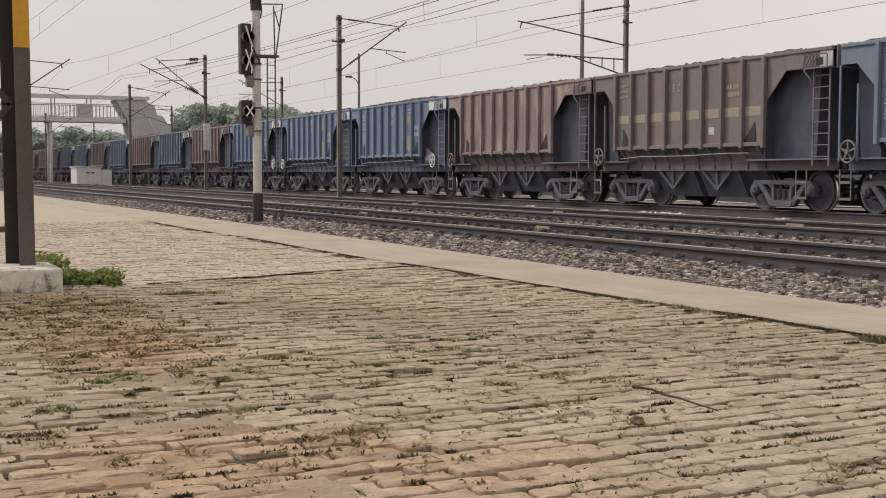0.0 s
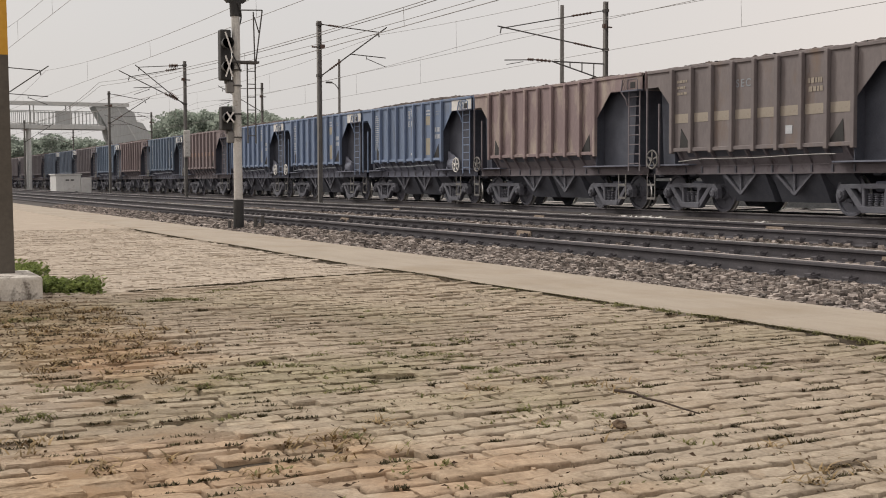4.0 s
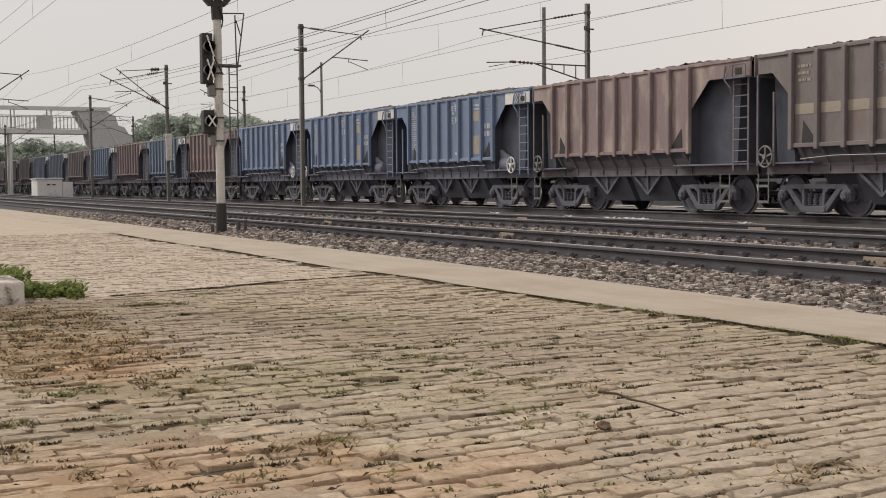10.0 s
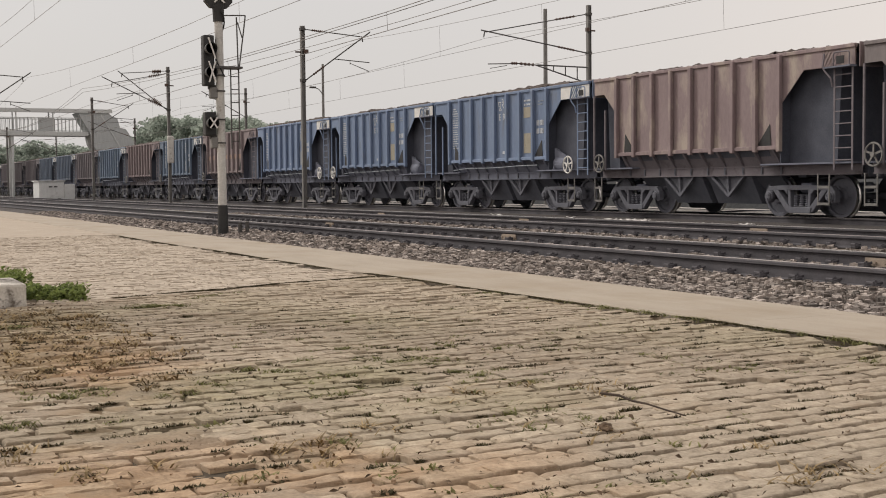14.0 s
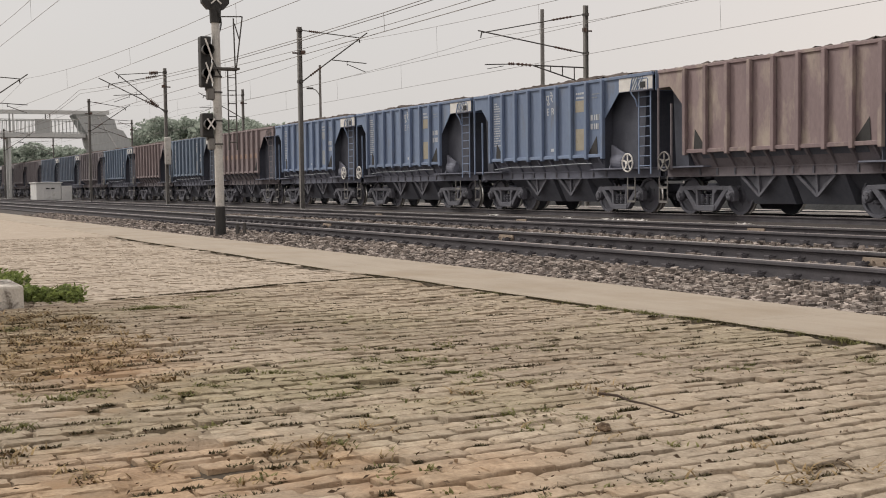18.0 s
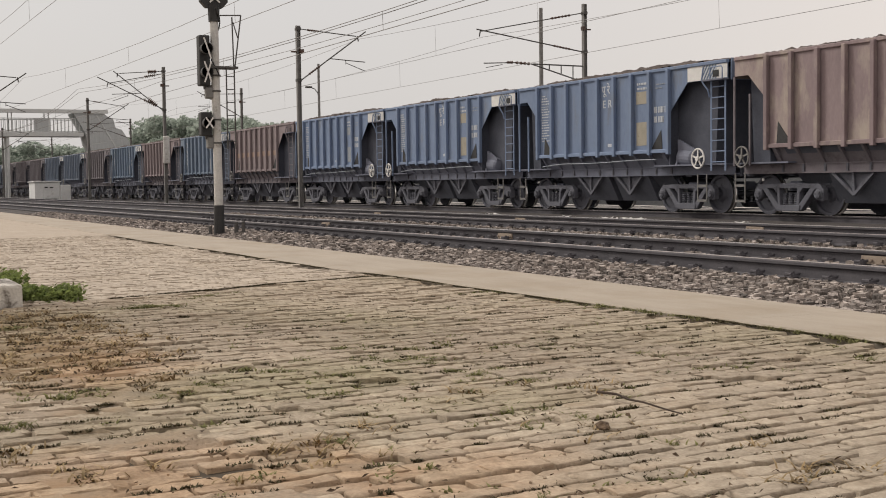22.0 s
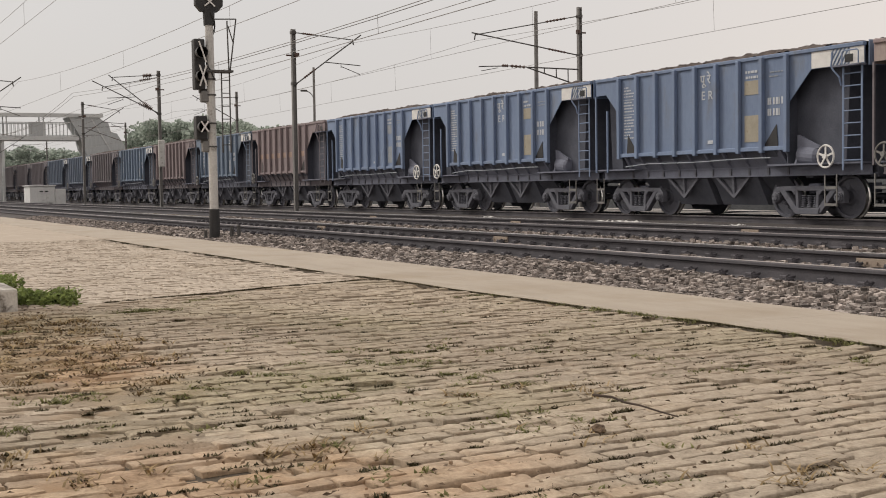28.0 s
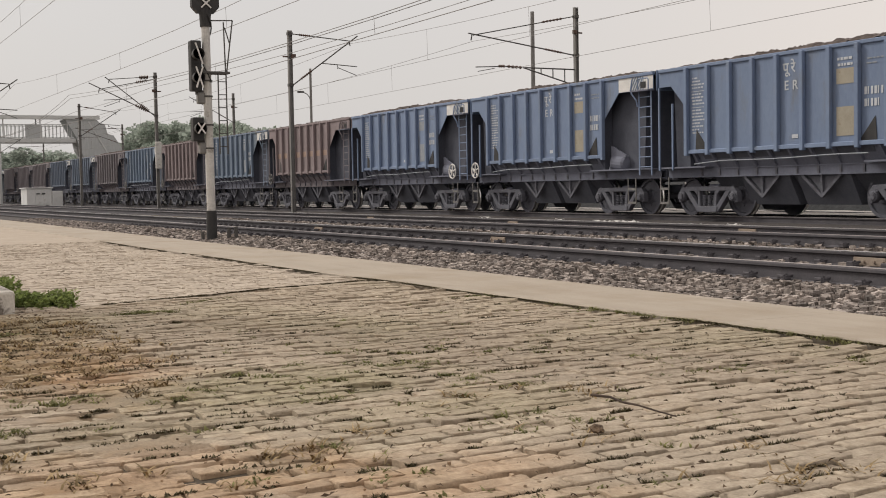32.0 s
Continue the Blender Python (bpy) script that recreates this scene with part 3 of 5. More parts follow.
def sole_bar(sgn):
    def make():
        bm = B()
        y = sgn * 1.22
        box(bm, L_END + 0.05, R_END - 0.02, y - 0.09, y + 0.09, SOLE_B, SOLE_B + 0.035)
        box(bm, L_END + 0.05, R_END - 0.02, y - 0.09, y + 0.09, SOLE_T - 0.03, SOLE_T)
        box(bm, L_END + 0.05, R_END - 0.02, y + sgn * 0.052, y + sgn * 0.066, SOLE_B + 0.03, SOLE_T - 0.02)
        return bm
    return make


def sole_stiffener():
    bm = B()
    box(bm, -0.03, 0.03, -1.315, -1.22, SOLE_B + 0.03, SOLE_T - 0.025)
    return bm


def centre_sill():
    return box(B(), L_END - 0.4, R_END + 0.2, -0.25, 0.25, 0.90, 1.21)


def cross_beam():
    return box(B(), -0.12, 0.12, -1.13, 1.13, 0.95, 1.212)


def chute():
    """A discharge chute that hangs between the bogies."""
    bm = B()
    along_x(bm, [(-1.2, 1.0), (1.2, 1.0), (0.85, 0.30), (-0.85, 0.30)], -0.85, 0.85)
    return bm


def v_strut():
    """Hanging frame of a discharge door: a post and two slanting angles."""
    bm = B()
    bar(bm, (-0.62, -1.24, 1.0), (0, -1.20, 0.50), 0.07, 0.07)
    bar(bm, (0.62, -1.24, 1.0), (0, -1.20, 0.50), 0.07, 0.07)
    bar(bm, (0, -1.24, 1.0), (0, -1.20, 0.48), 0.07, 0.05)
    prism(bm, [(-0.5, 1.0), (0.5, 1.0), (0, 0.55)], -1.18, -1.17)
    return bm


def coupler():
    bm = B()
    box(bm, -0.25, 0.12, -0.09, 0.09, -0.09, 0.09, 0.02)
    box(bm, 0.08, 0.26, -0.16, 0.16, -0.16, 0.16, 0.05)
    return bm


def side_frame():
    """Cast bogie side frame with its two three-cornered windows."""
    bm = B()
    y0, y1 = -0.09, 0.07
    prism(bm, [(-1.16, 0.62), (-1.05, 0.745), (-0.3, 0.765), (0.3, 0.765), (1.05, 0.745), (1.16, 0.62), (1.12, 0.60), (0.9, 0.645), (-0.9, 0.645), (-1.12, 0.60)], y0, y1)
    for s in (-1, 1):
        prism(bm, [(s * 1.17, 0.63), (s * 1.18, 0.36), (s * 1.08, 0.34), (s * 0.97, 0.42), (s * 0.90, 0.64)], y0, y1)
        prism(bm, [(s * 0.93, 0.66), (s * 0.74, 0.66), (s * 0.33, 0.24), (s * 0.42, 0.11)], y0, y1)
        prism(bm, [(s * 0.40, 0.66), (s * 0.30, 0.66), (s * 0.27, 0.22), (s * 0.36, 0.20)], y0, y1)
        prism(bm, [(s * 0.36, 0.70), (s * 0.52, 0.66), (s * 0.40, 0.54)], y0 - 0.01, y1)
    prism(bm, [(-0.42, 0.25), (-0.38, 0.10), (0.38, 0.10), (0.42, 0.25)], y0 - 0.02, y1)
    bmesh.ops.bevel(bm, geom=bm.edges[:], offset=0.012, segments=1, affect="EDGES")
    return bm


def spring():
    """A coil spring as one grooved stack."""
    prof = []
    for k in range(6):
        prof += [(0.055, 0.26 + 0.05 * k), (0.085, 0.275 + 0.05 * k), (0.055, 0.29 + 0.05 * k)]
    return lathe(B(), prof, Matrix.Identity(4), 10)


def axlebox():
    bm = B()
    lathe(bm, [(0.125, 0.0), (0.125, 0.08), (0.095, 0.10), (0.095, 0.13), (0.04, 0.14)], pose(0, 0, 0, 90, 0, 0), 14)
    for k in range(3):
        a = k * 2.094 + 0.5
        rod(bm, (0.06 * math.cos(a), -0.12, 0.06 * math.sin(a)), (0.06 * math.cos(a), -0.155, 0.06 * math.sin(a)), 0.018, seg=6)
    return bm


def wheelset():
    """Two flanged wheels on an axle, turning round y."""
    bm = B()
    for sgn in (-1, 1):
        m = pose(0, sgn * 0.80, 0, -90 * sgn, 0, 0)
        lathe(bm, [(0.53, -0.035), (0.53, 0.0), (0.503, 0.02), (0.50, 0.10), (0.43, 0.10), (0.41, 0.05), (0.20, 0.075), (0.16, 0.13), (0.09, 0.13), (0.09, 0.24)], m, 28)
        for k in range(6):
            a = k * math.pi / 3
            rod(bm, (0.24 * math.cos(a), sgn * 0.86, 0.24 * math.sin(a)), (0.24 * math.cos(a), sgn * 0.885, 0.24 * math.sin(a)), 0.03, seg=6)
    rod(bm, (0, -1.0, 0), (0, 1.0, 0), 0.08, seg=10)
    for face in bm.faces:
        c = face.calc_center_median()
        if 0.495 < math.hypot(c.x, c.z) < 0.53 and abs(c.y) < 0.93:
            face.material_index = 1
    return bm


def bolster():
    bm = B()
    box(bm, -0.2, 0.2, -1.0, 1.0, 0.58, 0.82, 0.03)
    return bm


def stile():
    bm = B()
    bar(bm, (0, 0, 0), (0, 0, 2.32), 0.05, 0.018)
    return bm


def rung():
    bm = B()
    rod(bm, (0, 0, 0), (0.55, 0, 0), 0.015, seg=6)
    return bm


def hand_wheel():
    bm = B()
    m = pose(0, 0, 0, 90, 0, 0)
    ring(bm, 0.25, 0.024, m, 22, 6)
    for k in range(5):
        a = 2 * math.pi * k / 5 + 0.3
        bar(bm, (0, 0, 0), (0.24 * math.cos(a), 0, 0.24 * math.sin(a)), 0.045, 0.02, (0, 1, 0))
    lathe(bm, [(0.06, -0.03), (0.06, 0.05)], m, 12)
    return bm


def step_frame():
    """The hanging steps below the end platform."""
    bm = B()
    for dx in (0, 0.36):
        bar(bm, (dx, 0, 0), (dx, 0, -0.72), 0.03, 0.02)
    for z in (-0.3, -0.68):
        bar(bm, (0, 0, z), (0.36, 0, z), 0.03, 0.06)
    return bm


def pipe():
    bm = B()
    rows = []
    for i in range(29):
        x = L_RIB + 0.35 + 5.9 * i / 28
        p = Vector((x, NEAR - 0.03, SOLE_T + 0.14 + 0.011 * math.sin(i * 0.33) + 0.002 * i - 0.04 * (i < 5) * (5 - i) / 5))
        rows.append([bm.verts.new(p + Vector((0, 0.016 * math.cos(a), 0.016 * math.sin(a)))) for a in (k * math.pi / 3 for k in range(6))])
    for p, q in zip(rows, rows[1:]):
        for k in range(6):
            bm.faces.new((p[k], p[(k + 1) % 6], q[(k + 1) % 6], q[k]))
    return bm


def hatching():
    """Slanting painted stripes beside the ladder."""
    bm = B()
    for k in range(7):
        a = -0.26 + 0.115 * k
        pts = [(a, 0.0), (a + 0.055, 0.0), (a + 0.055 + 0.26, 0.37), (a + 0.26, 0.37)]
        pts = [(min(max(x, 0.0), 0.54), z if 0 <= x <= 0.54 else (z + (min(max(x, 0.0), 0.54) - x) * 0.37 / 0.26)) for x, z in pts]
        if abs(pts[0][0] - pts[1][0]) + abs(pts[2][0] - pts[3][0]) > 0.02:
            prism(bm, pts, NEAR + 0.054, NEAR + 0.0595)
    return bm


def grab_rail():
    """A bent rail from the body's rim down to the ladder."""
    return tube(B(), [(-0.02, 0, 0.30), (-0.02, -0.05, 0.0), (0.05, -0.05, -0.10), (0.22, -0.04, -0.26), (0.24, 0, -0.45)], 0.022)


def hand_loop():
    """A loop of rail above the top step."""
    return tube(B(), [(0.30, -0.04, -0.02), (0.30, -0.04, 0.26), (0.34, -0.04, 0.30), (0.74, -0.04, 0.30), (0.78, -0.04, 0.26), (0.78, -0.04, -0.02)], 0.016)


def brake_cylinder():
    """A fat air cylinder on its slanting bracket plate."""
    bm = B()
    m = pose(3.38, -1.24, 1.50, 0, 96, 0)
    lathe(bm, [(0.10, 0.0), (0.23, 0.04), (0.25, 0.10), (0.25, 0.58), (0.21, 0.66), (0.08, 0.70)], m, 18)
    along_x(bm, [(-1.5, 1.25), (-1.42, 1.25), (-1.2, 1.92), (-1.28, 1.92)], 3.40, 3.46)
    prism(bm, [(3.40, 1.95), (3.44, 1.95), (4.10, 1.68), (4.10, 1.62), (3.40, 1.62)], -1.40, -1.34)
    return bm


def tri_plate(sgn):
    def make():
        bm = B()
        prism(bm, [(0, 0), (0.52, 0), (0.47 if sgn > 0 else 0.05, 0.53)], NEAR + 0.050, NEAR + 0.058)
        return bm
    return make


def patch(w, h):
    def make():
        bm = B()
        box(bm, 0, w, NEAR + 0.054, NEAR + 0.0595, 0, h)
        return bm
    return make


def coal_load(seed):
    """A heaped, lumpy load that stands above the body's rim."""
    nx, ny = 170, 26
    verts, faces = [], []
    for j in range(ny):
        for i in range(nx):
            u, w = i / (nx - 1), j / (ny - 1)
            x, y = L_END + 0.02 + (R_END - L_END - 0.04) * u, NEAR + 0.10 + (-2 * NEAR - 0.2) * w
            end = min(1.0, min(u, 1 - u) * 5.5)
            across = math.sin(math.pi * w) ** 0.45
            heap = 0.02 + (0.11, 0.10, 0.19, 0.17, 0.18)[seed] * across * (0.18 + 0.82 * end ** 0.7) + 0.02 * (1 - across)
            heap += 0.07 * noise.noise(Vector((x * 0.7, y * 0.9, seed * 9.1))) * across
            heap += 0.05 * noise.noise(Vector((x * 2.6, y * 2.6, seed * 3.3))) + (0.07 * noise.noise(Vector((x * 6.5, y * 6.5, seed))) + 0.05 * noise.noise(Vector((x * 13, y * 13, seed * 2.2)))) * (0.4 + 0.6 * end)
            verts.append((x, y, TOP + max(-0.12, heap - 0.05)))
    for j in range(ny - 1):
        for i in range(nx - 1):
            a = j * nx + i
            faces.append((a, a + 1, a + nx + 1, a + nx))
    return raw("coal_load", verts, faces, COAL)


COAL_LOADS = [coal_load(s) for s in range(5)]
WHEELSETS = []          # (object, place in its bogie)
WAGONS = []


def lettering_bars(w, x, z, rows, width, height, gap, mat, seed):
    """Painted lines of small writing as broken bars of uneven length."""
    r = random.Random(seed)
    for k in range(rows):
        if rows > 6 and k in (4, 9):
            place("marking", once("marking_rule", patch(0.5, 0.014), mat), w, pose(x, -0.005, z - k * gap))
            continue
        at, last = x + 0.04 * r.random(), x + width * (1.0 if r.random() < 0.5 else r.uniform(0.55, 0.9))
        while at < last - 0.04:
            step = min(r.uniform(0.04, 0.14), last - at)
            place("marking", once("marking_%d_%d" % (round(step * 50), round(height * 200)), patch(round(step * 50) / 50, height), mat), w, pose(at, -0.005, z - k * gap))
            at += step + 0.03


def number_bars(w, x, z, count, mat):
    """A painted number as a row of plain upright bars."""
    for k in range(count):
        place("marking", once("marking_figure_%d" % (k % 3), patch((0.07, 0.034, 0.055)[k % 3], 0.165), mat), w, pose(x + 0.095 * k, -0.005, z))


def wagon(n, paint, band=None, zone="", wheel_mat=None, label=""):
    w = thing("hopper_wagon", pose(0, Y_3, RAIL_3), label, "freight wagon", "hopper wagons of the coal train")
    near = n <= 7
    place("side_panel", once("side_panel", side_panel, paint), w)
    place("far_side_panel", once("far_side_panel", far_side, paint), w)
    for i in range(9):
        place("rib", once("rib", rib, paint), w, pose(L_RIB + (R_RIB - L_RIB) * i / 8, NEAR, SILL))
    place("sill", once("sill", sill_angle, paint), w)
    place("hopper", once("hopper", hopper, UNDER_SHADE), w)
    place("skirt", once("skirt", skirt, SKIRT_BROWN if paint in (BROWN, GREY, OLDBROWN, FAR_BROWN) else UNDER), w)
    place("end_slope", once("end_slope", slope_end(1), RECESS_SHADE), w)
    place("end_slope", once("end_slope_short", slope_end(-1), RECESS_SHADE), w)
    for sgn in (-1, 1):
        place("sole_bar", once("sole_bar_%d" % sgn, sole_bar(sgn), SKIRT_BROWN if paint in (BROWN, GREY, OLDBROWN, FAR_BROWN) else UNDER), w)
    for i in range(10):
        place("bracket", once("bracket", skirt_plate, SKIRT_BROWN if paint in (BROWN, GREY, OLDBROWN, FAR_BROWN) else UNDER), w, pose(L_RIB + 0.25 + 6.25 * i / 9, 0, 0))
        place("stiffener", once("stiffener", sole_stiffener, BOGIE), w, pose(L_RIB + 0.25 + 6.25 * i / 9, 0, 0))
    place("centre_sill", once("centre_sill", centre_sill, UNDER_SHADE), w)
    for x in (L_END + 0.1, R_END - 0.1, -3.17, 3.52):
        place("cross_beam", once("cross_beam", cross_beam, UNDER_SHADE), w, pose(x, 0, 0))
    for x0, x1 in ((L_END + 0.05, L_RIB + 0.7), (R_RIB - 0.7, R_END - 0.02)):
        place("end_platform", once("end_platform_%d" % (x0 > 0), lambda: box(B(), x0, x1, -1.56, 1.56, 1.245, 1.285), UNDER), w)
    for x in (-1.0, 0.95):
        place("discharge_chute", once("discharge_chute", chute, UNDER_SHADE), w, pose(x, 0, 0))
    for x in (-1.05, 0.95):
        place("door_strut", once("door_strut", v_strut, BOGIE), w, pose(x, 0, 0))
    place("coupler", once("coupler", coupler, UNDER), w, pose(R_END + 0.12, 0, 1.03))
    place("coupler", once("coupler", coupler, UNDER), w, pose(L_END - 0.25, 0, 1.03, 0, 0, 180))
    load = place("coal_load", COAL_LOADS[n % 5], w, None, "heaped dusty coal above the rim")
    # black plates on the panel stand in for the shade in corner openings
    for x, sgn in ((L_RIB + 0.30, -1), (R_RIB - 0.85, 1)):
        place("corner_opening", once("corner_opening_%d" % sgn, tri_plate(sgn), BLACK), w, pose(x, -0.004, SILL + 0.04))
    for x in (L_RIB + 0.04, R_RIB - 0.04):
        place("corner_web", once("corner_web", lambda: box(B(), -0.015, 0.015, NEAR + 0.078, -NEAR - 0.078, 1.255, TOP - 0.12), RECESS_SHADE), w, pose(x, 0, 0))
    for x in (L_END + 0.01, R_END + 0.10):
        place("end_panel", once("end_panel", lambda: box(B(), -0.012, 0.012, NEAR + 0.08, -NEAR - 0.08, STRIP - 0.05, TOP + 0.02), paint), w, pose(x, 0, 0))
    # small white disc stands in for the bright glint above the bogie
    place("reflector", once("reflector", lambda: lathe(B(), [(0.036, 0.0), (0.036, 0.015), (0.02, 0.02)], pose(0, 0, 0, 90, 0, 0), 12), WHITE), w, pose(-4.0, -1.25, 0.86))
    # brake end with ladder, posts and hand wheel
    rails = paint if paint in (BLUE, TEAL, FAR_BLUE) else SKIRT_BROWN
    lad = thing("ladder", pose(5.07, NEAR - 0.02, 1.1), "", "")
    lad.parent = w
    for dx in (0, 0.55):
        place("stile", once("stile", stile, rails), lad, pose(dx, 0, 0))
    for k in range(8):
        place("rung", once("rung", rung, rails if near else GALV), lad, pose(0, 0, 0.22 + 0.27 * k))
    for x, h in ((L_END + 0.03, 2.2), (-4.12, 1.75)):
        place("post", once("post_%d" % round(h * 100), lambda: bar(B(), (0, 0, 0), (0, 0, h), 0.05, 0.04), rails), w, pose(x, NEAR + 0.03, 1.2))
    pale = WHITE if paint in (BLUE, TEAL, FAR_BLUE) else paint
    place("white_panel", once("white_panel", patch(0.60, 0.38), pale), w, pose(4.02, -0.006, STRIP + 0.01))
    if near:
        place("hatched_panel", once("hatched_panel", hatching, LETTER if paint in (BLUE, TEAL) else paint), w, pose(4.63, -0.006, STRIP + 0.01))
    else:
        place("hatched_panel", once("hatched_panel_far", patch(0.5, 0.37), pale), w, pose(4.63, -0.006, STRIP + 0.01))
    place("white_panel", once("white_panel_end", patch(0.42, 0.36), pale if paint is not GREY else LETTER), w, pose(5.19, -0.006, STRIP + 0.015))
    # black plate painted for the dark inside a hatch opening
    place("hatch_hole", once("hatch_hole", patch(0.24, 0.17), BLACK), w, pose(5.05, -0.014, STRIP + 0.06))
    place("top_step", once("top_step", lambda: box(B(), -0.14, 0.66, NEAR - 0.17, NEAR + 0.05, STRIP - 0.045, STRIP - 0.01), UNDER), w, pose(5.02, 0, 0))
    place("grab_rail", once("grab_rail", grab_rail, rails), w, pose(4.78, NEAR - 0.03, STRIP))
    place("hand_loop", once("hand_loop", hand_loop, rails), w, pose(4.78, NEAR - 0.03, STRIP))
    place("brake_wheel", once("brake_wheel", hand_wheel, wheel_mat or GALV), w, pose(4.58 if n in (2, 4) else -4.32, NEAR - 0.06, 1.42))
    place("step", once("step", step_frame, GALV), w, pose(4.5 if n != 1 else 4.55, NEAR - 0.0, SOLE_B + 0.02))
    place("step", once("step", step_frame, GALV), w, pose(L_END + 0.1, NEAR - 0.0, SOLE_B + 0.02))
    if paint in (BLUE, TEAL, GREY):
        place("air_pipe", once("air_pipe", pipe, GALV if paint is GREY else FADED), w)
    if near and paint in (BLUE,):
        place("brake_cylinder", once("brake_cylinder", brake_cylinder, UNDER), w)
    # writing and paint marks
    bay = (R_RIB - L_RIB) / 8
    if paint in (BLUE, TEAL) and n <= 8:
        lettering_bars(w, L_RIB + 0.15, 3.52, 18, 0.52, 0.036, 0.082, LETTER, n)
        for z, h in ((2.98, 0.34), (1.84, 0.64)):
            place("ochre_panel", once("ochre_panel_%d" % round(h * 100), patch(0.56, h), OCHRE if n in (2, 3) else FADED), w, pose(L_RIB + 6 * bay + 0.17, -0.003, z))
        lettering_bars(w, L_RIB + 6 * bay + 0.18, 3.50, 2, 0.5, 0.06, 0.13, LETTER, n + 40)
        number_bars(w, L_RIB + 7 * bay + 0.15, 2.70, 6, LETTER)
        number_bars(w, L_RIB + 7 * bay + 0.15, 2.44, 5, LETTER)
        lettering_bars(w, L_RIB + 7 * bay + 0.2, 3.45, 2, 0.5, 0.03, 0.1, FADED, n + 60)
        place("marking", once("marking_foot", patch(0.2, 0.09), LETTER), w, pose(L_RIB + 4 * bay + 0.45, -0.004, 1.85))
    if zone:
        blue = paint in (BLUE, TEAL)
        x, z, size = (L_RIB + 4 * bay + 0.20, 2.98, 0.31) if blue else (L_RIB + 3 * bay + 0.09, 3.18, 0.28)
        for k, letter in enumerate(zone):
            lettering("zone_letters", letter, size, LETTER if blue else FADED, w, pose(x + (0.27 if blue else 0.185) * k, NEAR + 0.052, z, 90, 0, 0))
        if blue:
            for k, letter in enumerate(("\u092a\u0942", "\u0930\u0947")):
                lettering("zone_letters", letter, 0.34, LETTER, w, pose(x + 0.27 * k - 0.04, NEAR + 0.052, 3.38, 90, 0, 0))
    if band:
        for i in range(8):
            place("band", once("band", patch(bay - 0.13, 0.24), band), w, pose(L_RIB + i * bay + 0.065, -0.002, 2.38))
    if n == 0:
        place("marking", once("marking_light", patch(0.24, 0.2), LETTER), w, pose(L_RIB + 5 * bay + 0.25, -0.004, 1.95))
        lettering_bars(w, L_RIB + 6.95 * bay + 0.2 - bay, 3.1, 2, 0.5, 0.12, 0.2, BAND_Y, 31)
        lettering_bars(w, L_RIB + 0.15, 3.45, 3, 0.45, 0.07, 0.16, BAND_Y, 32)
    # bogies
    for x in (-3.17, 3.52):
        bg = thing("bogie", pose(x, 0, 0), "", "")
        bg.parent = w
        place("bolster", once("bolster", bolster, UNDER), bg)
        for sgn in (-1, 1):
            place("side_frame", once("side_frame", side_frame, BOGIE), bg, pose(0, sgn * 1.13, 0, 0, 0, 0 if sgn < 0 else 180))
            for dx in (-0.2, 0.0, 0.2):
                place("spring", once("spring", spring, BOGIE), bg, pose(dx, sgn * 1.11, 0))
            for dx in (-1.025, 1.025):
                place("axlebox", once("axlebox", axlebox, BOGIE), bg, pose(dx, sgn * 1.16, 0.5, 0, 0, 0 if sgn < 0 else 180))
        for dx in (-1.025, 1.025):
            ws = place("wheelset", once("wheelset", wheelset, WHEEL, RAIL_TOP), bg, pose(dx, 0, 0.5))
            WHEELSETS.append((ws, dx))
    WAGONS.append((w, -38.8 - PITCH * (n - 1)))
    return w


BAND_Y = material("band_dusty_ochre", (0.30, 0.265, 0.22), (0.38, 0.34, 0.285), 0.85, 4, 30, 0.05, stain=(0.25, 0.21, 0.185), stain_scale=4, stain_at=0.55)
BAND_O = material("band_faded_orange", (0.30, 0.215, 0.175), (0.37, 0.27, 0.22), 0.85, 4, 30, 0.05)
BLUE_TXT = "dull blue steel hopper wagon heaped with coal"
BROWN_TXT = "rust-brown steel hopper wagon heaped with coal"
wagon(-1, TEAL, label="faded blue steel hopper wagon heaped with coal")
wagon(0, GREY, band=BAND_Y, zone="SECR", label="dusty brown hopper wagon with a pale ochre band")
wagon(1, BROWN, label="rust-brown hopper wagon with ochre faded patches")
wagon(2, BLUE, zone="ER", wheel_mat=WHITE, label="blue hopper wagon with ochre squares and white brake wheel")
wagon(3, BLUE, zone="ER", wheel_mat=WHITE, label="blue hopper wagon with ochre squares and white lettering")
wagon(4, BLUE, wheel_mat=WHITE, label=BLUE_TXT)
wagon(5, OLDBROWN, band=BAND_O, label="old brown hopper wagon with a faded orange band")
wagon(6, TEAL, label="faded teal-blue steel hopper wagon heaped with coal")
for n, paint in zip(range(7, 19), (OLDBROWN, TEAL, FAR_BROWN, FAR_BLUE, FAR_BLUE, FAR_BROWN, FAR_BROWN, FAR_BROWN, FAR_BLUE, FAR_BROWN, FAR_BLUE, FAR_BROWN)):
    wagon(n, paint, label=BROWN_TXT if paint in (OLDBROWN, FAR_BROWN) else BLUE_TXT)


# ---- overhead line ----
def insulator(bm, a, b, n=4, r=0.07):
    """A ribbed rod turned in one piece."""
    a, b = Vector(a), Vector(b)
    d = b - a
    rim = [(0.03, 0.0)]
    for k in range(n):
        rim += [(0.03, (k + 0.2) / n), (r, (k + 0.3) / n), (r * 0.7, (k + 0.7) / n), (0.03, (k + 0.8) / n)]
    rim.append((0.03, 1.0))
    return lathe(bm, [(p, h * d.length) for p, h in rim], Matrix.Translation(a) @ d.to_track_quat("Z", "Y").to_matrix().to_4x4(), 10)


